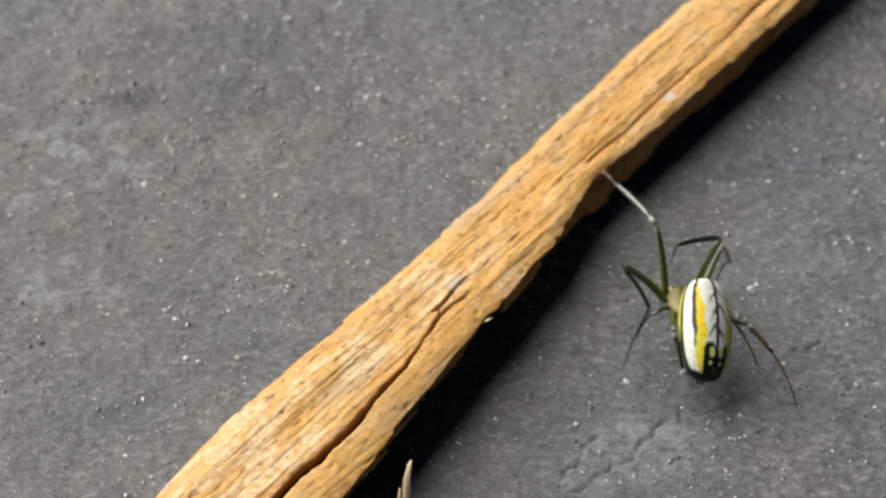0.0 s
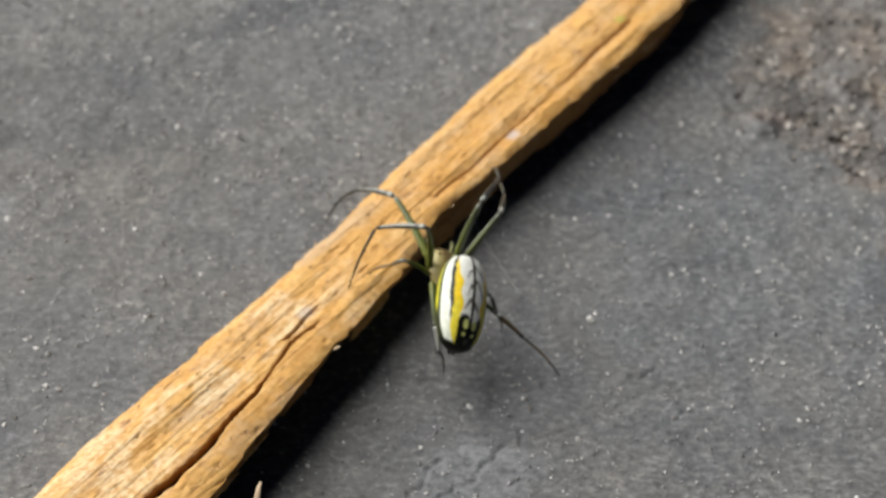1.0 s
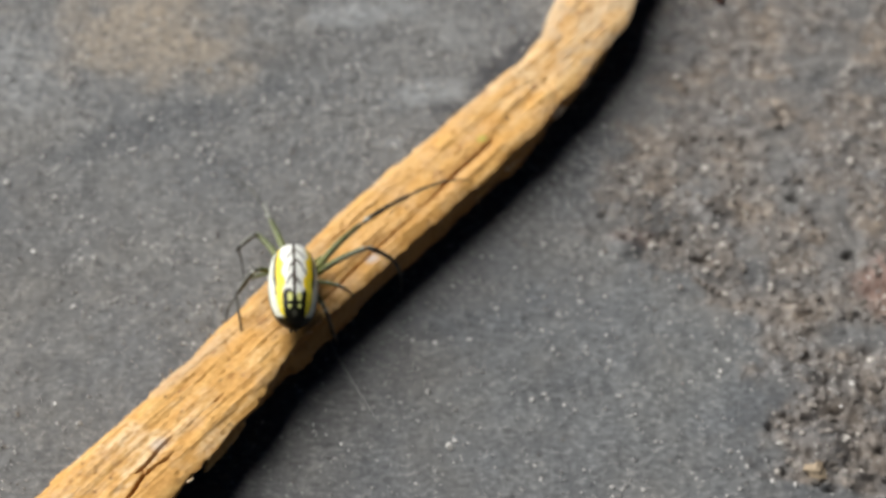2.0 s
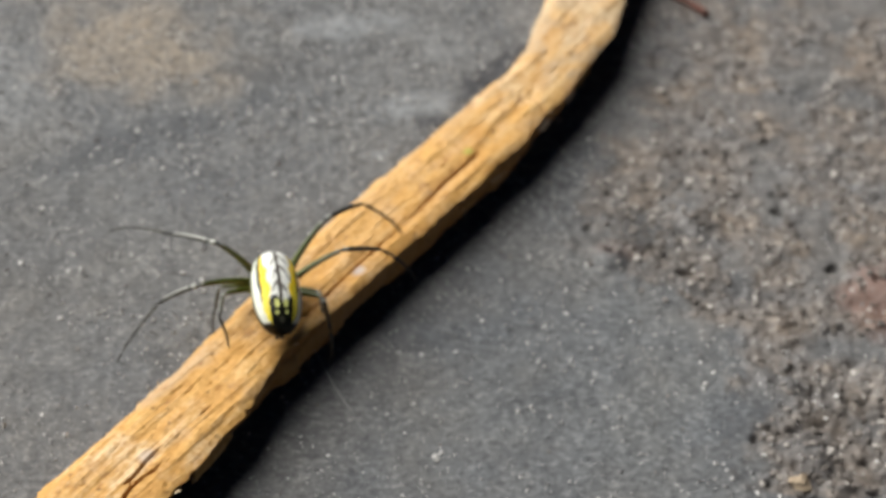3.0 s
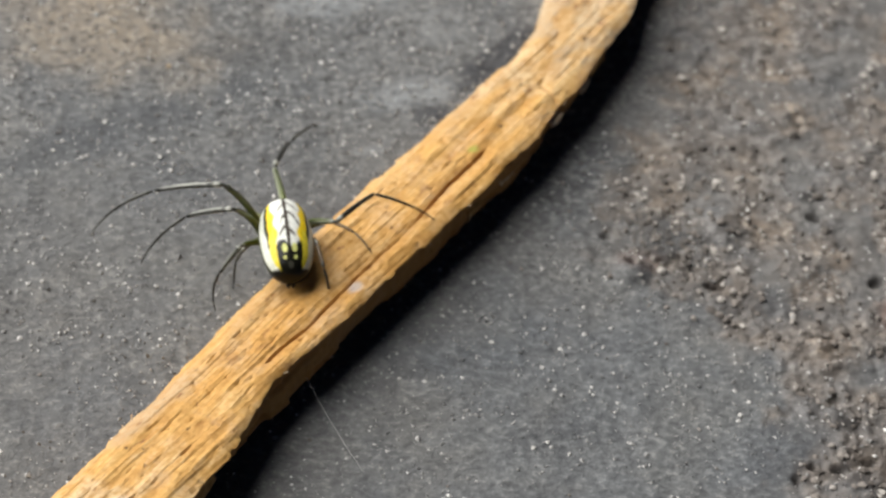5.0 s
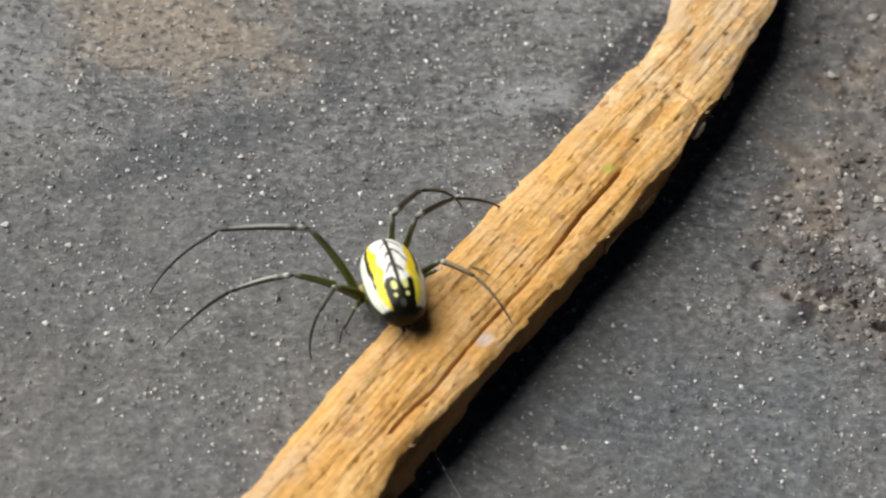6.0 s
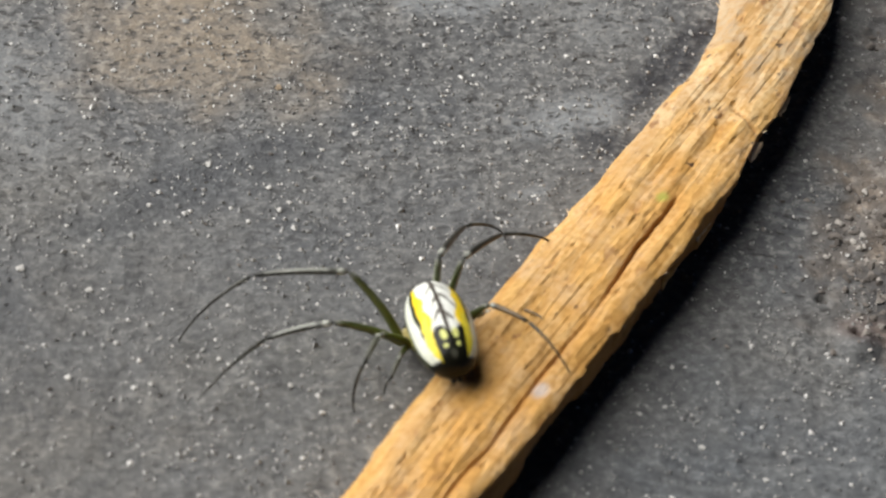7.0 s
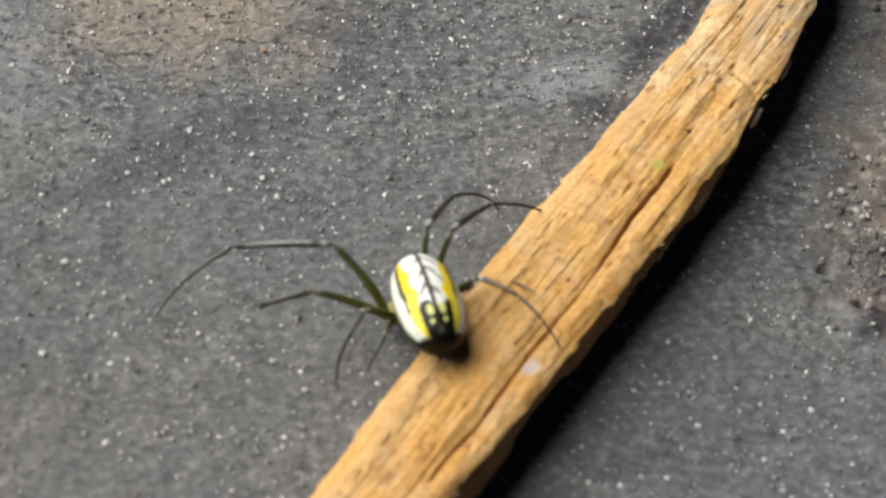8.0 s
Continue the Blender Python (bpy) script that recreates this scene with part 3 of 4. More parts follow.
    v = np.stack([v[..., 0] * c - v[..., 1] * s, v[..., 0] * s + v[..., 1] * c, v[..., 2] * flat], -1) * sizes[:, None, None]
    v += spots[:, None, :]
    f = (faces[None] + (np.arange(n) * len(base))[:, None, None]).reshape(-1, 3)
    me = mesh_of(name, v.reshape(-1, 3) * MM, f.tolist(), material, False)
    return new(name, me)


def scatter():
    rng = np.random.default_rng(5)
    n = 30000
    x, y = rng.uniform(-33, 30, n), rng.uniform(-22, 31, n)
    keep = cloud(x * 0.35, y * 0.35, 3, 101) + 0.30 * rng.random(n) > 0.52
    x, y = x[keep], y[keep]
    size = 0.022 + 0.055 * rng.random(len(x)) ** 2.5 + 0.07 * (rng.random(len(x)) > 0.975) * rng.random(len(x))
    more = 2600
    mx, my = rng.uniform(-33, 30, more), rng.uniform(-22, 31, more)
    keep = cloud(mx * 0.5, my * 0.5, 3, 104) + 0.35 * rng.random(more) > 0.60
    mx, my = mx[keep], my[keep]
    x, y = np.concatenate([x, mx]), np.concatenate([y, my])
    size = np.concatenate([size, 0.055 + 0.075 * rng.random(len(mx)) ** 2])
    flat = 9000
    fx, fy = rng.uniform(-31, 24, flat), rng.uniform(-2, 30, flat)
    keep = cloud(fx * 0.55, fy * 0.55, 3, 110) + 0.30 * rng.random(flat) + 0.10 * smooth(2, 14, fy) > 0.66
    fx, fy = fx[keep], fy[keep]
    x, y = np.concatenate([x, fx]), np.concatenate([y, fy])
    size = np.concatenate([size, 0.045 + 0.06 * rng.random(len(fx)) ** 2])
    spots = np.stack([x, y, ground_height(x, y) + size * 0.2], -1)
    tagged(bits("grit", spots, size, GRIT, 6), "scattered pale mineral grit on the dark slab", "grit", kind="stuff")
    n = 22000
    x, y = rng.uniform(6, 32, n), rng.uniform(-20, 31, n)
    keep = crust_mask(x, y) * (0.35 + cloud(x * 0.8, y * 0.8, 3, 103)) > 0.40 + 0.5 * rng.random(n) + 0.18 * smooth(5, 16, y)
    x, y = x[keep], y[keep]
    size = 0.035 + 0.17 * rng.random(len(x)) ** 4
    clods = 480
    x, y = np.concatenate([x, 11.7 + 1.3 * rng.standard_normal(clods)]), np.concatenate([y, 9.2 + 2.2 * rng.standard_normal(clods)])
    size = np.concatenate([size, 0.03 + 0.13 * rng.random(clods) ** 3])
    far = 260
    x, y = np.concatenate([x, rng.uniform(-32, 12, far)]), np.concatenate([y, rng.uniform(-21, 30, far)])
    size = np.concatenate([size, 0.03 + 0.07 * rng.random(far) ** 3])
    spots = np.stack([x, y, ground_height(x, y) + size * 0.2], -1)
    tagged(bits("soil_crumbs", spots, size, CRUMB, 8, 0.55, True), "crumbly brown-grey soil caked on the slab", "soil", kind="stuff")


scatter()


# ---- loose things ----
def build_splinter():
    ob = tagged(new("wood_splinter"), "pale forked wood splinter lying beside the stick", "splinter")
    for k, (length, width, turn, rise) in enumerate(((3.49, 0.52, 81, -40), (2.50, 0.42, 91, -41), (2.08, 0.36, 103, -37))):
        prong = new("prong", sliver("prong", length, width, 0.12, 0.02, SPLINTER, 400 + k))
        prong.parent = ob
        prong.matrix_basis = Matrix.Translation(Vector((0.06 * k, -0.05 * k, 0.05)) * MM) @ pose(0, 0, 0, 35, rise, turn)
    ob.matrix_world = Matrix.Translation(Vector((-12.63, -20.20, 0.02)) * MM)


def tube(name, points, radii, material, cols=8):
    p = np.array(points, float)
    d = np.gradient(p, axis=0)
    d /= np.linalg.norm(d, axis=1)[:, None]
    x = np.cross(d, (0, 0, 1.0))
    x /= np.linalg.norm(x, axis=1)[:, None]
    y = np.cross(x, d)
    th = np.linspace(0, 2 * math.pi, cols, endpoint=False)
    r = np.broadcast_to(np.asarray(radii, float), len(p))[:, None, None]
    v = p[:, None] + r * (np.cos(th)[None, :, None] * x[:, None] + np.sin(th)[None, :, None] * y[:, None])
    n = len(p)
    faces = quads(n, cols, True).tolist() + [list(range(cols))[::-1], [(n - 1) * cols + k for k in range(cols)]]
    return mesh_of(name, v.reshape(-1, 3) * MM, faces, material)


def build_twig():
    s = np.linspace(0, 1, 24)
    x, y = 16.9 - 4.4 * s + 0.15 * np.sin(9 * s), 24.8 + 4.8 * s
    z = ground_height(x, y) + 0.16
    me = tube("twig", np.stack([x, y, z], -1), 0.16 + 0.05 * grain(s * 11, s * 0, 4), TWIG, 10)
    tagged(new("twig", me), "thin reddish-brown twig lying on the caked soil", "twig")


def build_silk():
    s = np.linspace(0, 1, 30)
    p = np.stack([-4.15 + 2.5 * s, -0.2 - 4.6 * s, 1.45 - 1.42 * s - 0.25 * np.sin(np.pi * s)], -1)
    tagged(new("silk_thread", tube("silk_thread", p, 0.007, SILK, 5)), "fine pale silk thread running from the stick to the slab", "thread")


def build_pebbles():
    spots = ((1.25, -6.27, 0.24, 0), (0, 0, 0.12, 0), (2.04, 6.17, 0.13, 0), (-11.57, 14.63, 0.15, 0), (-17.87, -5.93, 0.13, 0), (-18.35, -6.05, 0.09, 0), (-20.98, -10.68, 0.15, 0), (-9.82, -0.36, 0.10, 0), (-10.86, -0.05, 0.09, 0), (-12.0, 15.6, 0.09, 0), (-10.33, 11.95, 0.11, 0), (-8.9, 18.4, 0.16, 1), (-14.7, 19.2, 0.14, 0), (-2.0, 6.2, 0.10, 0), (16.47, -7.48, 0.62, 1), (2.17, -10.2, 0.12, 0), (4.9, -3.5, 0.11, 0), (-6.0, -13.6, 0.14, 0))
    spots += ((-13.66, 12.71, 0.11, 0), (-7.52, 16.50, 0.10, 0), (-7.56, 15.31, 0.11, 0), (-9.52, 13.51, 0.13, 0), (-9.23, 12.46, 0.13, 0), (-10.89, 12.56, 0.10, 0), (-17.97, 9.84, 0.18, 0), (-15.74, 8.93, 0.17, 0), (-13.83, 4.94, 0.11, 0), (-14.38, 4.81, 0.12, 0), (-16.46, 5.25, 0.15, 0), (-11.61, 6.02, 0.11, 0), (-10.59, 5.00, 0.09, 0), (-9.36, 4.89, 0.12, 0), (-8.42, 3.73, 0.13, 0), (3.78, 2.08, 0.13, 0), (9.47, 11.43, 0.10, 0), (5.96, 2.93, 0.10, 0), (5.68, 0.78, 0.10, 0), (7.74, 6.43, 0.10, 0), (1.95, 3.54, 0.10, 0), (5.30, 3.59, 0.08, 0), (16.08, 12.78, 0.26, 0), (16.41, 9.58, 0.22, 0), (13.09, 13.34, 0.20, 0), (14.28, 11.58, 0.22, 0), (13.89, 6.33, 0.24, 0), (12.15, 3.70, 0.16, 0), (10.98, 7.21, 0.18, 0), (16.58, -3.19, 0.20, 0), (21.06, -0.02, 0.20, 0), (15.17, -5.91, 0.14, 0), (13.27, -1.55, 0.14, 0), (18.63, -1.34, 0.25, 0), (18.49, 2.24, 0.16, 0), (9.10, -8.57, 0.13, 0), (12.19, -9.63, 0.13, 0), (7.82, -8.41, 0.12, 0), (5.48, -3.18, 0.12, 0))
    for k, (x, y, r, tan) in enumerate(spots):
        bm = bmesh.new()
        bmesh.ops.create_icosphere(bm, subdivisions=2, radius=r * MM)
        for v in bm.verts:
            q = v.co / (r * MM)
            v.co *= 0.72 + 0.5 * noise.noise(q * 1.1 + Vector((k * 7.1, 0, 0))) + 0.2 * noise.noise(q * 3 + Vector((k, 5, 0)))
            v.co.z *= 0.55
        me = bpy.data.meshes.new("pebble")
        bm.to_mesh(me)
        bm.free()
        me.materials.append(TAN_STONE if tan else SOIL_STONE if r > 0.155 and x > 7 else PALE_STONE)
        ob = new("pebble", me)
        ob.matrix_world = Matrix.Translation(Vector((x, y, float(ground_height(np.array([x]), np.array([y]))[0]) + 0.22 * r)) * MM) @ pose(0, 0, 0, 0, 0, 47 * k)
        tagged(ob, "small rough tan stone bedded in the soil" if tan else "pale rough stone bedded in the caked soil" if r > 0.155 and x > 7 else "tiny pale mineral pebble on the dark slab", "pebble", "pebbles on the slab")


build_splinter()
build_twig()
build_silk()
build_pebbles()


# ---- the spider ----
LENGTHS = {1: (3.32, 3.09, 3.70), 2: (3.00, 2.55, 3.23), 3: (1.52, 1.09, 1.39), 4: (2.00, 1.51, 2.18)}


def tinted(name, rough, gloss=0.0, metal=0.0, scale=3000, relief=0.3):
    """A material that takes its colour pattern from the mesh, with fine grain."""
    k = Nodes(name)
    a = k.t.nodes.new("ShaderNodeAttribute")
    a.attribute_name = "tint"
    n = k.noise(k.place(), scale, 4)
    k.link(k.mix(0.5, a.outputs["Color"], k.mix(1.0, a.outputs["Color"], k.ramp(n, (0.3, (0.55,) * 3), (0.7, (1.0,) * 3)), "MULTIPLY")), k.b.inputs["Base Color"])
    k.b.inputs["Roughness"].default_value = rough
    k.b.inputs["Coat Weight"].default_value = gloss
    k.b.inputs["Specular IOR Level"].default_value = 0.3
    k.b.inputs["Coat Roughness"].default_value = 0.18
    k.b.inputs["Metallic"].default_value = metal
    k.bump(n, relief, 0.00003)
    return k.m


ABDOMEN = tinted("silvery_cuticle", 0.30, 0.0, 0.0, 5200, 0.45)
ABDOMEN.node_tree.nodes["Principled BSDF"].inputs["Specular IOR Level"].default_value = 0.16
CUTICLE = tinted("green_cuticle", 0.38, 0.10, 0.0, 6000, 0.3)
EYE = speck_material("eye_black", ((0.0, (0.006, 0.006, 0.007)), (1.0, (0.012, 0.011, 0.010))), 0.12)


def paint(me, colours):
    data = np.ones((len(me.vertices), 4), np.float32)
    data[:, :3] = colours
    me.color_attributes.new("tint", "FLOAT_COLOR", "POINT").data.foreach_set("color", data.ravel())


def part(name, me, parent, label=""):
    ob = new(name, me)
    ob.parent = parent
    return tagged(ob, label)


def over(base, colour, amount):
    return base + (np.asarray(colour)[None] - base) * np.clip(amount, 0, 1)[:, None]


def abdomen_mesh():
    rows, cols = 170, 150
    s = np.linspace(0.0, 1.0, rows)
    th = np.linspace(-math.pi, math.pi, cols, endpoint=False)
    S, T = np.meshgrid(s, th, indexing="ij")
    t = np.cos(np.pi * S)                                     # +1 front, -1 rear
    ring = np.sin(np.pi * S) ** np.where(t < 0, 0.62 + 0.12 * t * t, 0.62) * (1 + 0.02 * t)
    ring = ring / ring.max()
    x = 1.05 * ring * np.sin(T)
    z = 0.98 * ring * np.cos(T) * np.where(np.cos(T) < 0, 0.88, 1.0)
    y = 2.02 * t
    me = mesh_of("abdomen", np.stack([x, y, z], -1).reshape(-1, 3) * MM, quads(rows, cols, True).tolist(), ABDOMEN)
    S, T = S.ravel(), np.degrees(T.ravel())
    A = np.abs(T)
    wob = (grain(S * 9, T * 0.0 + np.sign(T) * 3, 7) - 0.5)
    fine = grain(S * 60, T * 0.35, 8)
    rag = grain(S * 24, T * 0.10, 14) - 0.5
    col = np.tile(np.array([[0.060, 0.062, 0.028]]), (len(S), 1))                       # olive belly
    col = over(col, (0.70, 0.73, 0.62), smooth(92, 86, A + wob * 8))                   # silver flank
    col = over(col, (0.022, 0.034, 0.016), smooth(7.5, 4.0, np.abs(A - 86 - wob * 8)) * smooth(0.06, 0.14, S))
    col = over(col, (0.62, 0.60, 0.05), smooth(17, 12, np.abs(A - 106)) * smooth(0.16, 0.24, S) * smooth(0.60, 0.52, S))
    col = over(col, (0.74, 0.75, 0.70), smooth(60, 54, A))                               # white back
    rim = 53 - 14 * S + wob * 6 + 5 * rag
    wide = 5.5 + 14 * smooth(0.16, 0.48, S) + 3.5 * np.sin(S * 37) * smooth(0.3, 0.4, S)
    col = over(col, (0.84, 0.60, 0.015), smooth(rim + 1, rim - 2, A) * smooth(rim - wide - 3, rim - wide, A + 7 * rag) * smooth(0.14, 0.24, S))
    col = over(col, (0.020, 0.024, 0.010), smooth(6.6, 3.6, np.abs(A - rim - 3)) * smooth(0.05, 0.12, S) * smooth(0.72, 0.60, S))
    col = over(col, (0.040, 0.030, 0.024), smooth(6.2, 3.6, A - 1.5 * smooth(0.3, 0.1, S) + 4 * np.abs(grain(S * 20, T * 0, 9) - 0.5)) * smooth(0.03, 0.08, S))
    for at, side, slant, reach_out in ((0.24, 1, 0.0035, 30), (0.27, -1, 0.0050, 22), (0.37, 1, 0.0040, 33), (0.40, -1, 0.0060, 18), (0.52, 1, 0.0032, 20), (0.50, -1, 0.0045, 24)):
        vein = smooth(0.021, 0.010, np.abs(S - at - A * slant + 0.05 * (grain(T * 0.12, S * 5, 15) - 0.5))) * smooth(reach_out, reach_out - 9, A) * (T * side > -1)
        col = over(col, (0.055, 0.042, 0.032), vein * 0.9)
    lobe = np.hypot((S - 0.69 - 0.0012 * (A - 40)) / 0.17, (A - 42 - 30 * (S - 0.66)) / 10) + 0.4 * rag
    black = smooth(0.635, 0.67, S + 0.09 * (grain(T * 0.09, S * 3, 12) - 0.5)) * smooth(38, 31, A - 110 * np.clip(S - 0.70, 0, 1))
    col = over(col, (0.008, 0.008, 0.005), np.maximum(black, smooth(0.83, 0.87, S + 0.0016 * np.clip(A - 50, 0, 60))))
    col = over(col, (0.74, 0.62, 0.05), smooth(1.1, 0.85, lobe))
    for at, side, rs, ra in ((0.685, 12, 0.036, 6.5), (0.765, 15, 0.018, 5)):
        col = over(col, (0.66, 0.68, 0.22), smooth(1.25, 0.8, np.hypot((S - at) / rs, (A - side) / ra)))
    col = over(col, (0.055, 0.055, 0.040), smooth(1.2, 0.7, np.hypot((S - 0.84) / 0.04, A / 10)))
    col = col * (0.90 + 0.16 * fine)[:, None]
    paint(me, col)
    return me


def egg(name, rx, ry, rz, material, colour, other=None, rows=20, cols=24):
    """A rounded body; other: a second colour towards its middle line."""
    S, T = np.meshgrid(np.linspace(0, 1, rows), np.linspace(-math.pi, math.pi, cols, endpoint=False), indexing="ij")
    r = np.sin(np.pi * S) ** 0.9
    v = np.stack([rx * r * np.sin(T), ry * np.cos(np.pi * S), rz * r * np.cos(T)], -1).reshape(-1, 3)
    me = mesh_of(name, v * MM, quads(rows, cols, True).tolist(), material)
    c = np.tile(np.array([colour], float), (len(v), 1))
    if other:
        c = over(c, other, smooth(0.45 * rx, 0.15 * rx, np.abs(v[:, 0])) * (v[:, 2] > 0))
    paint(me, c)
    return me


def limb(name, length, r0, r1, bow, stops, rows=22, cols=12, stripe=None):
    """A tapered leg segment along +y, bowed towards +z, with colour bands; stripe: gleam or dark painted along its
    sides.
    """
    s = np.linspace(0, 1, rows)
    th = np.linspace(0, 2 * math.pi, cols, endpoint=False)
    S, T = np.meshgrid(s, th, indexing="ij")
    end = np.minimum(1, np.minimum(S, 1 - S) * 14 + 0.30)
    R = (r0 + (r1 - r0) * S) * end * (1 + 0.10 * np.sin(np.pi * np.clip(S * 1.2, 0, 1)))
    v = np.stack([R * np.sin(T), S * length, R * np.cos(T) + 4 * bow * S * (1 - S)], -1).reshape(-1, 3)
    faces = quads(rows, cols, True).tolist() + [list(range(cols))[::-1], [(rows - 1) * cols + k for k in range(cols)]]
    at, tone = [p for p, _ in stops], np.array([c for _, c in stops])
    col = np.stack([np.interp(S.ravel(), at, tone[:, k]) for k in range(3)], -1)
    if stripe:
        col = over(col, stripe, (smooth(0.72, 0.95, np.abs(np.sin(T)) + 0.25 * np.cos(T)) * smooth(0.1, 0.3, S) * smooth(0.93, 0.88, S)).ravel())
    me = mesh_of(name, v * MM, faces, CUTICLE)
    paint(me, col)
    return me


def build_spider():
    body = tagged(new("spider"), "small spider with a silver, yellow and black striped abdomen", "spider")
    back = part("abdomen", abdomen_mesh(), body, "glossy silver-white abdomen with yellow bands and black tip")
    for side in (-1, 1):
        nozzle = part("spinneret", limb("spinneret", 0.16, 0.10, 0.04, 0, ((0, (0.02, 0.02, 0.014)), (1, (0.03, 0.026, 0.018)))), back)
        nozzle.location, nozzle.rotation_euler = Vector((0.10 * side, -1.86, -0.42)) * MM, (radians(200), 0, 0)
    part("carapace", egg("carapace", 0.72, 0.98, 0.42, CUTICLE, (0.36, 0.30, 0.12), (0.15, 0.10, 0.04)), body, "yellowish tan head with a dark middle line")
    waist = part("waist", egg("waist", 0.20, 0.42, 0.20, CUTICLE, (0.20, 0.20, 0.09)), body)
    waist.location, waist.rotation_euler = Vector((0, -0.85, 0.30)) * MM, (radians(-35), 0, 0)
    eye = mesh_of("eye", *ball(0.055), EYE)
    for row, (y, z, gaps) in enumerate(((0.84, 0.16, (0.09, 0.27)), (0.74, 0.26, (0.11, 0.32)))):
        for gap in gaps:
            for side in (-1, 1):
                part("eye", eye, body).location = Vector((gap * side, y - 0.25 * gap, z)) * MM
    for side in (-1, 1):
        jaw = part("jaw", egg("jaw", 0.17, 0.36, 0.17, CUTICLE, (0.30, 0.22, 0.08)), body)
        jaw.location, jaw.rotation_euler = Vector((0.17 * side, 0.86, -0.22)) * MM, (radians(-58), 0, 0)
        feeler = part("feeler", limb("feeler", 0.95, 0.075, 0.05, 0.16, ((0, (0.22, 0.24, 0.07)), (1, (0.05, 0.05, 0.03))), 12, 8), body)
        feeler.location, feeler.rotation_euler = Vector((0.36 * side, 0.72, -0.12)) * MM, (radians(-14), 0, radians(-24 * side))
    legs = {}
    green, dark, pale, brown = (0.070, 0.092, 0.016), (0.010, 0.011, 0.008), (0.40, 0.41, 0.36), (0.034, 0.031, 0.024)
    meshes = {}
    for n, (f, t, m) in LENGTHS.items():
        k = (1.0, 0.96, 0.66, 0.86)[n - 1]
        # gleam and shade painted by side: pale left shins, darker right ones, femur stripes
        for side, mid, painted_sheen in (("left", (0.27, 0.275, 0.245), (0.14, 0.165, 0.055)), ("right", (0.030, 0.029, 0.023), (0.26, 0.28, 0.20))):
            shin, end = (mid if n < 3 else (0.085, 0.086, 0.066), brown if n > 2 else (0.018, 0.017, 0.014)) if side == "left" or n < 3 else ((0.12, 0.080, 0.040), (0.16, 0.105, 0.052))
            meshes[side, n] = (
                limb("femur", f, 0.150 * k, 0.110 * k, 0.05 * f, ((0, (0.17, 0.19, 0.035)), (0.5, green), (0.90, (0.05, 0.06, 0.018)), (0.94, (0.34, 0.35, 0.28)), (0.97, dark), (1, dark)), stripe=painted_sheen if n < 3 else None),
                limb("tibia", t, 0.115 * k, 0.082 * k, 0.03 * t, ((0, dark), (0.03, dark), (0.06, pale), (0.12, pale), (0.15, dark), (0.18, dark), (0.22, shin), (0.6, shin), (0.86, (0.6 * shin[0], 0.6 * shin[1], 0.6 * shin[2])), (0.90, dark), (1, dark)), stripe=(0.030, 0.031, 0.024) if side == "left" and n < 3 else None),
                limb("metatarsus", m, 0.066 * k + 0.006, 0.024, 0.085 * m, ((0, dark), (0.04, dark), (0.08, (0.06, 0.06, 0.048)), (0.55, end), (0.63, end), (0.65, dark), (0.69, dark), (0.72, (0.040, 0.037, 0.028)), (0.9, (0.022, 0.021, 0.017)), (1, dark))),
            )
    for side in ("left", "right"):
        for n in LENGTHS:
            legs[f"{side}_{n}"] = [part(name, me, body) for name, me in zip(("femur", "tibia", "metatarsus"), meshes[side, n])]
    return body, legs, back


def ball(r):
    S, T = np.meshgrid(np.linspace(0, 1, 8), np.linspace(0, 2 * math.pi, 10, endpoint=False), indexing="ij")
    v = np.stack([r * np.sin(np.pi * S) * np.cos(T), r * np.sin(np.pi * S) * np.sin(T), r * np.cos(np.pi * S)], -1).reshape(-1, 3)
    return v * MM, quads(8, 10, True).tolist()


SPIDER, LEGS, ABDOMEN_PART = build_spider()


# ---- how the spider moves ----
STEPS = []


def step(t, place, turn, tail, **legs):
    """One stance: where the body is, its pitch, roll and yaw, the abdomen's own pitch and yaw, and each leg's knee, ankle and foot, in millimetres."""
    STEPS.append((t, np.array(place), (*turn, *tail), {k: np.array(v) for k, v in legs.items()}))


def body_pose(place, turn):
    pitch, roll, yaw = turn[:3]
    return Matrix.Translation(place) @ pose(0, 0, 0, 0, 0, yaw) @ pose(0, 0, 0, pitch) @ pose(0, 0, 0, 0, roll)


def tail_pose(pitch, yaw):
    """The abdomen, swung about the waist."""
    waist = Vector((0, -0.85, 0.25))
    return Matrix.Translation(waist) @ pose(0, 0, 0, 0, 0, yaw) @ pose(0, 0, 0, pitch) @ Matrix.Translation(Vector((0, -1.74, 1.13)) - waist)


def hip(side, n):
    return Vector((side * (0.60 + 0.08 * (n in (2, 3))), 0.77 - 0.30 * n, -0.12))


def reach(root, joints, lengths):
    """The leg's joints, drawn to its true lengths, with hip and foot where they should be."""
    p = [np.array(root), *[np.array(j) for j in joints]]
    foot = p[3].copy()
    for _ in range(12):
        p[3] = foot.copy()
        for k in (2, 1, 0):
            d = p[k] - p[k + 1]
            p[k] = p[k + 1] + d / (np.linalg.norm(d) + 1e-9) * lengths[k]
        p[0] = np.array(root)
        for k in (0, 1, 2):
            d = p[k + 1] - p[k]
            p[k + 1] = p[k] + d / (np.linalg.norm(d) + 1e-9) * lengths[k]
    return p


def aim(a, b, up):
    y = Vector(b - a).normalized()
    x = y.cross(Vector(up)).normalized()
    m = Matrix((x, y, x.cross(y))).transposed().to_4x4()
    m.translation = Vector(a)
    return m


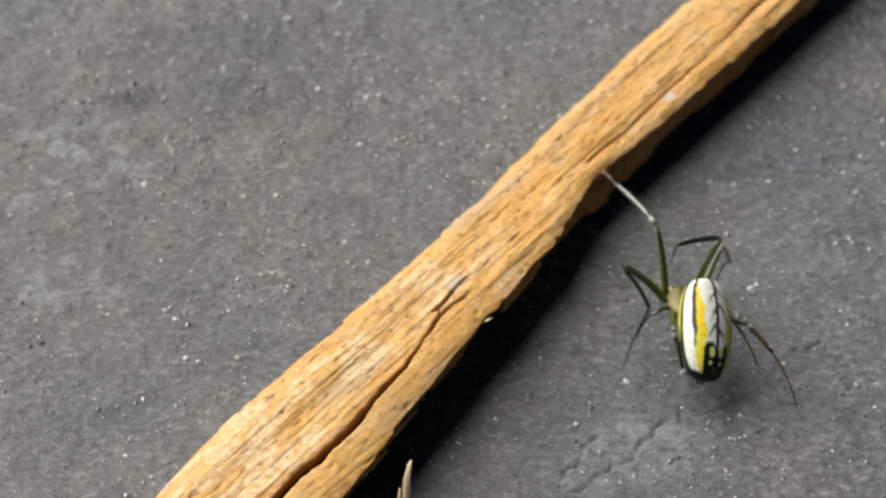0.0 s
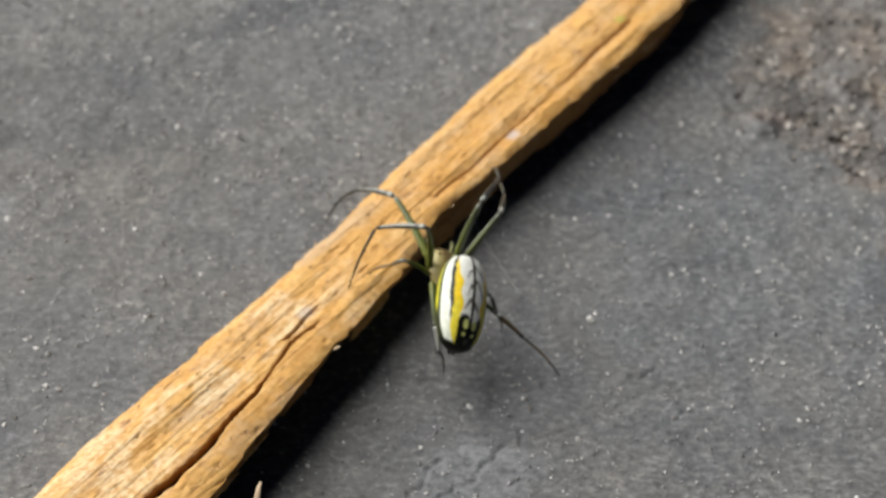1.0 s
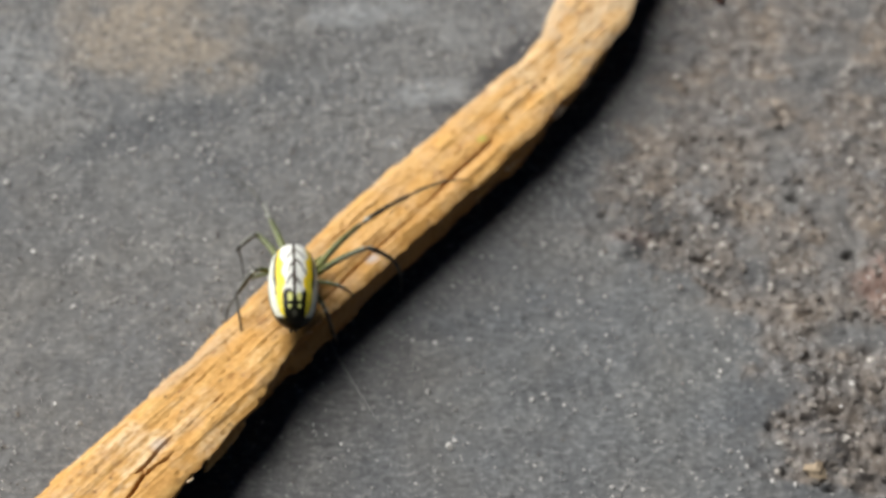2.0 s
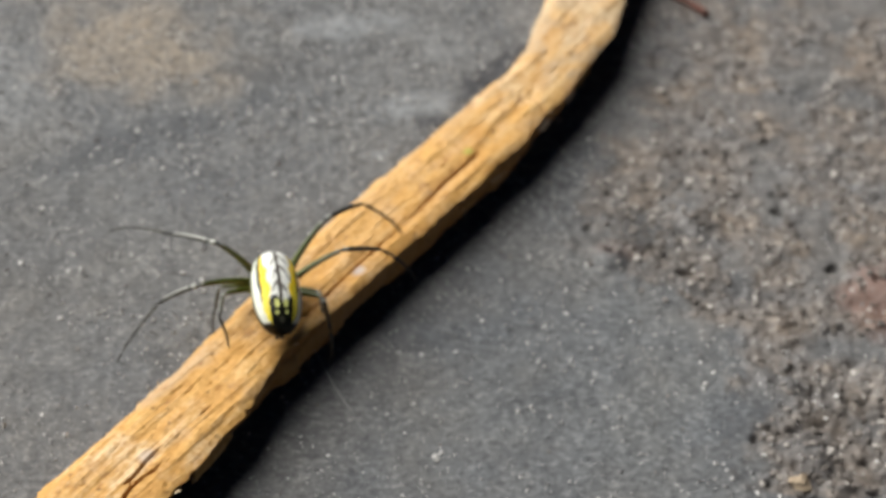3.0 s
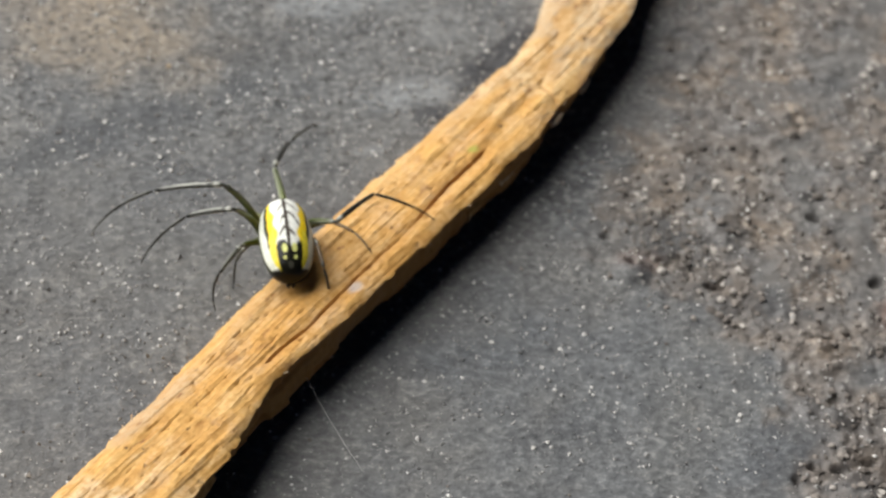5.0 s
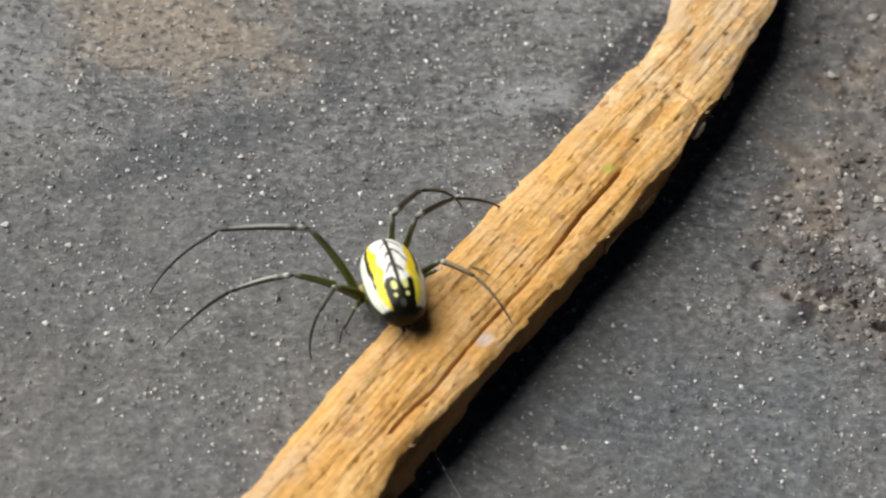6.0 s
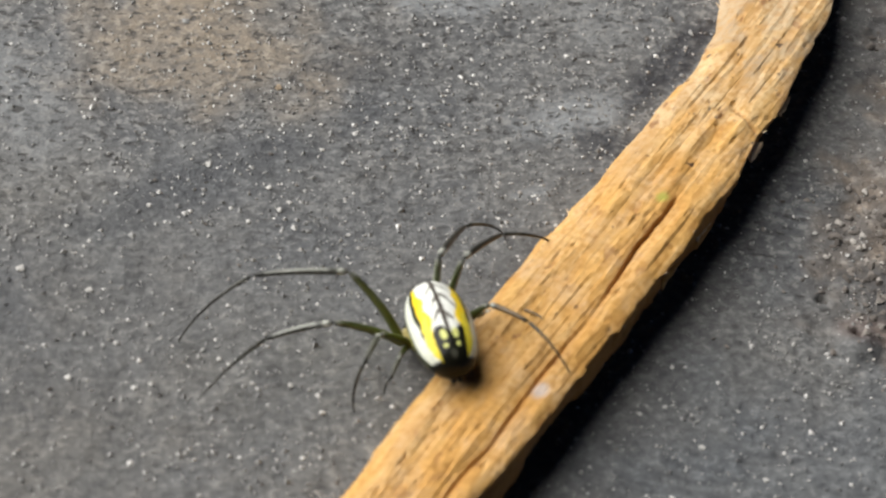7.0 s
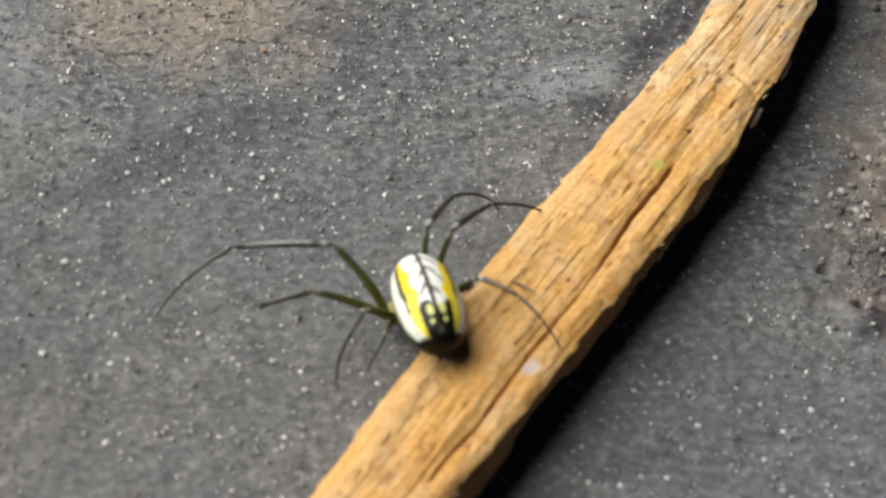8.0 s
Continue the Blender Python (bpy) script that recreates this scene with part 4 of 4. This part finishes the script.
def stance(t):
    """Body pose and leg joints at a time, between the two stances round it."""
    k = max(i for i, s in enumerate(STEPS[:-1]) if s[0] <= t + 1e-6)
    (t0, p0, r0, l0), (t1, p1, r1, l1) = STEPS[k], STEPS[k + 1]
    s = (t - t0) / (t1 - t0)
    slow = t1 - t0 > 0.9
    e = s * s * (3 - 2 * s) if slow else s
    turn = [a + (b - a) * e for a, b in zip(r0, r1)]
    body = body_pose(Vector(p0 + (p1 - p0) * e), turn)
    joints = {}
    for i, name in enumerate(l0):
        q = s
        if slow:
            begin = 0.07 * ((i * 3) % 8)
            q = min(1, max(0, (s - begin) / 0.48))
            q = q * q * (3 - 2 * q)
        far = np.linalg.norm(l1[name][2] - l0[name][2])
        lift = min(0.9, 0.22 * far) * math.sin(math.pi * q) if far > 0.8 else 0.0
        joints[name] = l0[name] + (l1[name] - l0[name]) * q + np.array([[0, 0, lift * 0.7], [0, 0, lift], [0, 0, lift]])
    return body, joints, tail_pose(turn[3], turn[4])


def motions():
    step(0.00, (-1.81, -8.86, 1.78), (-2.2, 21.1, 14.0), (31.1, -2.0),
         left_1=((-3.11, -7.77, 5.06), (-4.60, -5.11, 4.70), (-5.09, -2.40, 2.26)),
         left_2=((-4.45, -9.14, 4.18), (-3.15, -9.31, 1.99), (-4.32, -12.31, 1.77)),
         left_3=((-3.05, -10.29, 2.71), (-3.20, -9.61, 1.87), (-3.52, -9.54, 0.52)),
         left_4=((-2.41, -11.22, 2.76), (-2.01, -11.90, 1.47), (-1.57, -10.67, -0.28)),
         right_1=((-0.58, -8.04, 4.63), (-2.49, -9.97, 6.10), (-2.38, -7.92, 3.03)),
         right_2=((-0.04, -5.84, 2.14), (-0.08, -8.01, 3.38), (-0.21, -6.33, 0.58)),
         right_3=((-0.25, -9.68, 2.27), (0.35, -10.53, 1.96), (0.92, -11.55, 1.20)),
         right_4=((0.57, -9.89, 2.06), (1.58, -10.88, 1.34), (2.48, -12.47, 0.07)))
    step(0.20, (-4.85, -7.94, 2.62), (16.2, 21.5, 12.3), (2.5, -3.3),
         left_1=((-7.02, -8.12, 5.79), (-9.05, -5.87, 6.42), (-11.85, -3.89, 5.06)),
         left_2=((-5.39, -8.44, 5.78), (-7.43, -7.11, 5.11), (-9.00, -7.43, 2.34)),
         left_3=((-6.50, -8.86, 3.63), (-6.95, -8.70, 2.63), (-7.60, -8.65, 1.39)),
         left_4=((-6.14, -10.27, 3.07), (-5.33, -10.85, 1.94), (-4.70, -11.75, 0.06)),
         right_1=((-4.25, -6.80, 5.74), (-3.77, -4.10, 4.37), (-4.07, -1.20, 2.14)),
         right_2=((-3.68, -8.28, 5.16), (-3.36, -6.18, 3.74), (-3.56, -3.57, 1.85)),
         right_3=((-2.64, -8.68, 1.72), (-2.22, -9.65, 1.32), (-2.02, -9.60, -0.05)),
         right_4=((-2.34, -7.67, 2.30), (-1.26, -8.61, 1.50), (-0.17, -9.96, 0.11)))
    step(0.50, (-4.66, -5.76, 2.56), (8.4, 16.0, 6.7), (8.6, 0.1),
         left_1=((-7.17, -4.81, 5.33), (-8.77, -2.75, 3.64), (-9.68, -1.42, 0.29)),
         left_2=((-6.00, -6.06, 5.55), (-8.21, -7.24, 5.85), (-9.01, -7.84, 2.77)),
         left_3=((-6.32, -6.45, 3.68), (-7.37, -6.83, 3.65), (-7.89, -6.38, 2.45)),
         left_4=((-4.93, -8.16, 2.65), (-4.88, -9.58, 2.77), (-4.71, -8.68, 0.74)),
         right_1=((-4.03, -4.50, 5.61), (-3.31, -1.79, 4.32), (-3.56, 1.18, 2.15)),
         right_2=((-2.74, -4.15, 4.79), (-2.49, -1.93, 3.63), (-2.94, 0.81, 2.01)),
         right_3=((-2.71, -6.67, 1.72), (-2.64, -7.64, 1.01), (-1.97, -7.87, -0.15)),
         right_4=((-2.50, -7.31, 2.20), (-1.36, -8.36, 1.30), (-0.06, -9.77, 0.08)))
    step(0.70, (-4.95, -5.94, 2.65), (19.2, 22.1, 10.5), (5.0, -7.1),
         left_1=((-7.38, -5.07, 5.60), (-8.84, -2.93, 3.86), (-9.85, -1.89, 0.42)),
         left_2=((-6.15, -6.45, 5.72), (-8.08, -5.51, 4.28), (-9.06, -8.24, 3.05)),
         left_3=((-6.52, -6.70, 3.87), (-7.35, -6.35, 3.32), (-8.05, -5.91, 2.23)),
         left_4=((-5.38, -8.41, 2.51), (-5.28, -9.86, 2.66), (-5.04, -9.16, 0.56)),
         right_1=((-4.00, -4.94, 5.74), (-3.24, -2.18, 4.58), (-3.38, 0.78, 2.36)),
         right_2=((-2.82, -4.25, 4.80), (-2.52, -2.05, 3.61), (-2.84, 0.65, 1.94)),
         right_3=((-2.86, -6.56, 1.62), (-2.74, -7.62, 1.48), (-2.61, -7.16, 0.16)),
         right_4=((-2.52, -7.07, 1.79), (-1.39, -8.10, 1.13), (-0.16, -9.68, -0.03)))
    step(1.00, (-5.05, -6.79, 3.12), (25.3, 26.4, 7.1), (5.0, -9.7),
         left_1=((-7.12, -3.74, 4.16), (-8.63, -1.63, 2.61), (-9.89, -0.66, -0.66)),
         left_2=((-6.03, -7.48, 6.30), (-7.94, -6.44, 5.05), (-8.99, -7.21, 2.16)),
         left_3=((-6.79, -7.34, 4.25), (-7.30, -6.83, 3.46), (-8.13, -6.38, 2.45)),
         left_4=((-5.46, -9.14, 2.41), (-5.34, -10.60, 2.46), (-5.05, -10.03, 0.35)),
         right_1=((-3.80, -5.94, 6.09), (-2.79, -3.17, 4.98), (-2.91, -0.18, 2.73)),
         right_2=((-2.80, -5.04, 4.85), (-2.48, -2.76, 3.76), (-2.74, -0.02, 2.06)),
         right_3=((-3.08, -7.32, 2.34), (-2.80, -7.46, 1.31), (-2.55, -7.13, -0.01)),
         right_4=((-2.57, -7.59, 2.22), (-1.34, -8.45, 1.45), (-0.13, -9.89, 0.13)))
    step(1.20, (-3.77, -2.05, 3.09), (13.8, 16.6, -0.7), (6.3, -7.7),
         left_1=((-3.76, 1.44, 4.36), (-4.19, 4.12, 2.92), (-4.49, 6.13, -0.15)),
         left_2=((-5.76, 0.78, 3.57), (-7.46, 2.52, 2.82), (-8.38, 4.63, 0.55)),
         left_3=((-5.30, -2.64, 4.30), (-5.96, -2.33, 3.48), (-6.67, -1.95, 2.33)),
         left_4=((-4.64, -4.08, 4.21), (-5.69, -4.95, 3.57), (-4.70, -5.75, 1.80)),
         right_1=((-2.28, 1.55, 3.61), (-3.04, -0.91, 5.35), (-3.03, 0.86, 2.12)),
         right_2=((-0.95, 0.33, 2.85), (-0.31, -1.90, 3.77), (-0.17, -1.09, 0.60)),
         right_3=((-2.04, -2.99, 3.28), (-1.79, -3.79, 2.58), (-1.79, -3.45, 1.23)),
         right_4=((-2.24, -3.87, 1.77), (-1.10, -4.68, 2.32), (0.08, -6.45, 1.84)))
    step(1.50, (-5.39, 1.04, 3.01), (17.8, -1.5, -0.0), (-6.3, 4.2),
         left_1=((-5.78, 4.76, 2.30), (-5.95, 7.58, 1.04), (-6.18, 11.02, -0.30)),
         left_2=((-7.68, 0.54, 5.36), (-7.73, 1.99, 3.26), (-7.37, 3.56, 0.46)),
         left_3=((-6.73, -0.31, 3.34), (-7.05, 0.16, 2.41), (-7.08, 0.60, 1.09)),
         left_4=((-7.06, -0.18, 4.21), (-7.86, -0.59, 3.00), (-7.35, -2.33, 1.79)),
         right_1=((-5.20, 4.81, 3.13), (-3.50, 7.36, 3.56), (-2.20, 9.51, 0.85)),
         right_2=((-4.27, 4.14, 2.38), (-2.46, 4.54, 4.13), (-0.54, 5.89, 1.91)),
         right_3=((-4.28, -0.50, 3.07), (-3.85, -0.21, 2.11), (-3.58, 0.58, 1.00)),
         right_4=((-3.17, -0.43, 3.21), (-3.02, -1.82, 3.78), (-1.25, -3.01, 3.35)))
    step(1.70, (-5.11, 0.33, 3.29), (-2.6, 0.5, -22.2), (9.5, 23.6),
         left_1=((-5.30, 3.80, 4.90), (-4.87, 5.81, 2.59), (-4.39, 7.90, -0.42)),
         left_2=((-7.31, 0.55, 5.68), (-7.48, 1.87, 3.50), (-7.29, 3.21, 0.57)),
         left_3=((-7.14, 1.09, 2.86), (-7.68, 0.30, 2.33), (-8.03, 0.07, 1.01)),
         left_4=((-6.98, -0.54, 4.68), (-7.80, -1.63, 4.03), (-7.36, -2.63, 2.15)),
         right_1=((-3.23, -0.12, 6.19), (-2.19, 2.03, 4.22), (-0.55, 3.92, 1.50)),
         right_2=((-2.66, 0.19, 5.59), (-1.93, 2.15, 4.14), (-1.19, 3.66, 1.38)),
         right_3=((-3.26, -0.76, 3.60), (-3.04, -0.11, 2.75), (-2.80, 0.59, 1.58)),
         right_4=((-4.00, -2.07, 3.78), (-3.58, -3.37, 3.13), (-2.71, -2.59, 1.29)))
    step(2.00, (-5.03, 1.09, 2.87), (7.1, 3.1, -19.6), (1.7, 20.1),
         left_1=((-6.20, 4.96, 2.49), (-6.49, 7.65, 1.01), (-8.01, 10.84, -0.09)),
         left_2=((-6.74, 4.21, 2.26), (-7.62, 2.05, 3.27), (-7.25, 3.39, 0.36)),
         left_3=((-7.08, 1.45, 2.15), (-7.70, 0.67, 1.70), (-8.00, 0.58, 0.34)),
         left_4=((-6.86, -0.05, 4.08), (-7.64, -0.33, 2.82), (-7.33, -2.11, 1.60)),
         right_1=((-2.23, 3.88, 3.28), (0.03, 5.99, 3.17), (2.95, 8.06, 2.24)),
         right_2=((-2.21, 0.64, 4.81), (-0.90, 1.82, 2.97), (-0.48, 2.45, -0.17)),
         right_3=((-3.28, -0.08, 3.23), (-2.78, 0.39, 2.38), (-2.53, 0.89, 1.11)),
         right_4=((-3.98, -1.32, 3.18), (-3.54, -1.47, 1.74), (-3.29, -0.56, -0.22)))
    step(2.20, (-5.02, 1.11, 2.79), (2.5, 1.7, -20.6), (6.2, 21.0),
         left_1=((-6.64, 1.13, 5.73), (-7.09, 3.61, 3.93), (-7.90, 6.58, 1.89)),
         left_2=((-7.34, 1.22, 5.12), (-7.67, 2.58, 3.00), (-7.36, 3.92, 0.07)),
         left_3=((-7.09, 1.49, 2.12), (-7.71, 0.67, 1.74), (-7.94, 0.52, 0.38)),
         left_4=((-6.88, 0.11, 4.09), (-7.71, -0.99, 3.48), (-7.38, -2.64, 2.09)),
         right_1=((-3.27, 0.00, 5.53), (-2.27, 2.36, 3.81), (-0.05, 4.69, 1.99)),
         right_2=((-2.46, 1.24, 5.00), (-0.99, 2.44, 3.29), (-0.37, 3.62, 0.35)),
         right_3=((-3.27, -0.04, 3.21), (-2.82, 0.46, 2.36), (-2.67, 1.07, 1.12)),
         right_4=((-3.95, -1.28, 3.26), (-3.57, -1.26, 1.80), (-3.24, -0.34, -0.15)))
    step(3.30, (-5.75, 1.40, 2.67), (-9.3, 3.6, 1.9), (18.0, 6.5),
         left_1=((-7.97, 0.96, 5.29), (-10.01, 2.90, 4.02), (-12.69, 4.80, 2.32)),
         left_2=((-8.77, 0.04, 3.72), (-10.36, 0.84, 1.90), (-12.15, -0.96, -0.11)),
         left_3=((-7.91, 0.90, 2.58), (-8.03, 0.87, 1.50), (-7.93, 0.78, 0.12)),
         left_4=((-7.72, -0.25, 3.49), (-7.84, -1.75, 3.56), (-7.36, -1.95, 1.44)),
         right_1=((-3.45, 2.68, 5.15), (-1.64, 4.99, 4.17), (0.67, 5.39, 1.31)),
         right_2=((-2.21, 2.37, 2.79), (-0.26, 3.49, 1.57), (2.45, 2.99, -0.11)),
         right_3=((-3.75, 0.64, 2.94), (-3.48, -0.41, 2.88), (-3.39, 0.27, 1.67)),
         right_4=((-3.48, 0.06, 3.23), (-3.04, -0.72, 2.02), (-3.07, -1.09, -0.13)))
    step(3.50, (-5.76, 1.41, 2.67), (-9.3, 3.6, 1.9), (18.0, 6.5),
         left_1=((-7.98, 0.97, 5.29), (-10.02, 2.91, 4.02), (-12.70, 4.81, 2.32)),
         left_2=((-8.78, 0.05, 3.73), (-10.37, 0.84, 1.90), (-12.14, -0.96, -0.11)),
         left_3=((-7.92, 0.89, 2.60), (-8.04, 0.86, 1.51), (-7.94, 0.77, 0.13)),
         left_4=((-7.72, -0.24, 3.49), (-7.84, -1.74, 3.56), (-7.36, -1.94, 1.45)),
         right_1=((-3.45, 2.69, 5.15), (-1.65, 5.00, 4.17), (0.66, 5.40, 1.31)),
         right_2=((-2.22, 2.37, 2.79), (-0.27, 3.48, 1.58), (2.44, 3.00, -0.11)),
         right_3=((-3.76, 0.65, 2.93), (-3.48, -0.40, 2.88), (-3.40, 0.28, 1.67)),
         right_4=((-3.49, 0.08, 3.22), (-3.05, -0.73, 2.03), (-3.07, -1.09, -0.12)))
    step(4.00, (-6.00, 2.08, 2.49), (-18.0, -2.9, 8.2), (21.2, -2.6),
         left_1=((-8.96, 1.50, 4.41), (-11.29, 2.66, 2.75), (-13.35, 3.57, -0.19)),
         left_2=((-8.94, 0.90, 3.86), (-10.89, 1.67, 2.40), (-12.59, 2.78, -0.12)),
         left_3=((-7.00, 0.36, 2.64), (-7.27, -0.55, 2.11), (-7.29, -1.69, 1.31)),
         left_4=((-7.74, 0.37, 3.55), (-8.09, 0.79, 2.14), (-8.03, 1.07, -0.02)),
         right_1=((-3.88, 2.14, 5.15), (-1.82, 4.20, 4.13), (-0.14, 5.14, 0.97)),
         right_2=((-3.80, 4.83, 2.89), (-3.00, 6.80, 1.48), (-1.97, 9.26, -0.34)),
         right_3=((-3.88, 2.55, 2.56), (-2.96, 2.01, 2.30), (-1.92, 1.15, 1.98)),
         right_4=((-4.23, 0.99, 4.03), (-3.70, -0.18, 3.24), (-3.32, -0.35, 1.10)))
    step(4.20, (-5.95, 3.31, 2.17), (-3.9, -0.5, 1.1), (11.0, 5.6),
         left_1=((-7.51, 2.29, 4.83), (-8.63, 4.75, 3.33), (-10.57, 6.63, 0.80)),
         left_2=((-8.88, 1.74, 3.03), (-10.67, 2.45, 1.34), (-12.78, 0.02, 1.06)),
         left_3=((-7.54, 2.00, 2.40), (-7.80, 1.08, 1.88), (-7.57, -0.04, 1.09)),
         left_4=((-7.65, 1.70, 3.27), (-8.22, 1.93, 1.89), (-8.64, 2.39, -0.20)),
         right_1=((-3.64, 6.50, 2.85), (-1.38, 8.50, 2.22), (1.62, 6.36, 1.84)),
         right_2=((-2.49, 2.71, 2.84), (-0.58, 3.94, 1.67), (2.14, 3.87, -0.07)),
         right_3=((-3.95, 2.71, 2.66), (-3.15, 2.92, 1.96), (-2.38, 1.83, 1.58)),
         right_4=((-4.22, 1.72, 3.27), (-3.89, 0.26, 3.39), (-3.54, 0.79, 1.30)))
    step(4.50, (-4.87, 5.13, 2.07), (-6.7, -1.5, -8.4), (6.5, 6.8),
         left_1=((-6.48, 4.29, 4.70), (-8.03, 6.56, 3.28), (-9.98, 8.53, 0.83)),
         left_2=((-7.19, 4.16, 4.09), (-8.89, 5.47, 2.72), (-9.94, 6.19, -0.25)),
         left_3=((-6.52, 4.00, 1.49), (-7.07, 3.12, 1.15), (-6.74, 2.74, -0.14)),
         left_4=((-6.68, 3.61, 3.12), (-7.05, 3.41, 1.67), (-7.64, 2.31, -0.12)),
         right_1=((-3.01, 8.58, 1.78), (-0.42, 10.27, 1.85), (2.53, 8.05, 2.00)),
         right_2=((-2.99, 7.88, 2.52), (-0.73, 8.99, 2.11), (1.53, 6.72, 1.69)),
         right_3=((-2.87, 5.58, 2.13), (-1.88, 5.14, 2.09), (-0.81, 4.32, 1.72)),
         right_4=((-3.87, 3.70, 3.74), (-3.30, 2.33, 3.45), (-2.81, 1.84, 1.38)))
    step(4.70, (-4.55, 6.24, 2.09), (11.4, -5.1, 10.7), (-7.7, -7.6),
         left_1=((-6.60, 4.81, 4.43), (-8.22, 6.37, 2.31), (-10.53, 8.03, -0.06)),
         left_2=((-6.64, 4.94, 4.22), (-8.25, 6.01, 2.56), (-9.88, 6.20, -0.22)),
         left_3=((-5.97, 4.79, 2.29), (-6.31, 4.99, 1.27), (-6.32, 4.83, -0.11)),
         left_4=((-5.76, 4.14, 2.79), (-6.71, 3.10, 2.26), (-6.79, 3.16, 0.08)),
         right_1=((-4.61, 10.07, 1.74), (-3.83, 12.87, 0.71), (-2.03, 15.75, -0.77)),
         right_2=((-2.41, 4.71, 3.91), (-0.92, 6.74, 3.49), (1.93, 6.73, 1.97)),
         right_3=((-2.39, 6.06, 2.38), (-1.58, 5.33, 2.31), (-0.78, 4.35, 1.74)),
         right_4=((-3.25, 4.45, 3.11), (-3.01, 2.96, 2.98), (-2.71, 2.53, 0.87)))
    step(5.80, (-4.97, 6.19, 0.81), (-35.0, 5.1, 24.9), (24.0, -17.2),
         left_1=((-7.58, 7.02, 3.08), (-10.65, 7.15, 2.77), (-12.94, 6.72, -0.10)),
         left_2=((-8.13, 5.58, 2.28), (-10.17, 6.09, 0.83), (-12.45, 3.83, 0.54)),
         left_3=((-6.01, 4.62, 1.70), (-6.43, 3.62, 1.80), (-6.46, 4.04, 0.47)),
         left_4=((-6.71, 5.01, 2.36), (-7.34, 3.65, 2.55), (-7.45, 3.37, 0.39)),
         right_1=((-4.72, 7.15, 3.68), (-3.42, 9.64, 2.38), (-1.43, 11.29, -0.26)),
         right_2=((-3.88, 7.31, 3.40), (-2.28, 9.11, 2.55), (0.19, 10.05, 0.70)),
         right_3=((-2.98, 6.71, 1.40), (-1.93, 6.58, 1.67), (-1.30, 5.57, 2.38)),
         right_4=((-3.03, 6.13, 2.49), (-1.95, 5.13, 2.82), (-0.74, 3.38, 2.33)))
    step(7.75, (-4.97, 6.19, 0.81), (-35.0, 5.1, 24.9), (24.0, -17.2),
         left_1=((-7.58, 7.02, 3.08), (-10.65, 7.15, 2.77), (-12.94, 6.72, -0.10)),
         left_2=((-8.13, 5.58, 2.28), (-10.17, 6.09, 0.83), (-12.45, 3.83, 0.54)),
         left_3=((-6.01, 4.62, 1.70), (-6.43, 3.62, 1.80), (-6.46, 4.04, 0.47)),
         left_4=((-6.71, 5.01, 2.36), (-7.34, 3.65, 2.55), (-7.45, 3.37, 0.39)),
         right_1=((-4.72, 7.15, 3.68), (-3.42, 9.64, 2.38), (-1.43, 11.29, -0.26)),
         right_2=((-3.88, 7.31, 3.40), (-2.28, 9.11, 2.55), (0.19, 10.05, 0.70)),
         right_3=((-2.98, 6.71, 1.40), (-1.93, 6.58, 1.67), (-1.30, 5.57, 2.38)),
         right_4=((-3.03, 6.13, 2.49), (-1.95, 5.13, 2.82), (-0.74, 3.38, 2.33)))
    step(8.00, (-4.97, 6.19, 0.81), (-35.0, 5.1, 24.9), (24.0, -17.2),
         left_1=((-7.58, 6.99, 3.09), (-10.65, 7.15, 2.77), (-12.94, 6.71, -0.10)),
         left_2=((-8.23, 5.88, 2.17), (-10.04, 4.41, 3.21), (-10.25, 6.55, 0.80)),
         left_3=((-6.01, 4.61, 1.68), (-6.42, 3.60, 1.82), (-6.47, 4.00, 0.49)),
         left_4=((-6.70, 4.98, 2.36), (-7.35, 3.64, 2.58), (-7.46, 3.36, 0.42)),
         right_1=((-4.71, 7.14, 3.68), (-3.42, 9.63, 2.38), (-1.42, 11.27, -0.26)),
         right_2=((-3.87, 7.28, 3.41), (-2.28, 9.09, 2.56), (0.19, 10.03, 0.71)),
         right_3=((-2.98, 6.71, 1.40), (-1.93, 6.58, 1.67), (-1.30, 5.57, 2.38)),
         right_4=((-3.03, 6.13, 2.49), (-1.95, 5.13, 2.82), (-0.74, 3.38, 2.33)))
    times = [k / 10 for k in range(81)]
    stances = [stance(t) for t in times]
    scaled = lambda m: Matrix.Translation(m.translation * MM) @ m.to_quaternion().to_matrix().to_4x4()
    walk(SPIDER, [(t, scaled(body)) for t, (body, _, _) in zip(times, stances)])
    walk(ABDOMEN_PART, [(t, scaled(tail)) for t, (_, _, tail) in zip(times, stances)])
    for name, segments in LEGS.items():
        side, n = -1 if name.startswith("left") else 1, int(name[-1])
        rows = [[], [], []]
        for t, (body, joints, _) in zip(times, stances):
            p = reach(body @ hip(side, n), joints[name], LENGTHS[n])
            up = Vector((0, 0, 1)) + 0.4 * (Vector(p[1]) - Vector(p[0] + p[3]) / 2).normalized()
            for k in range(3):
                rows[k].append((t, scaled(body.inverted() @ aim(p[k], p[k + 1], up))))
        for segment, row in zip(segments, rows):
            walk(segment, row)


motions()
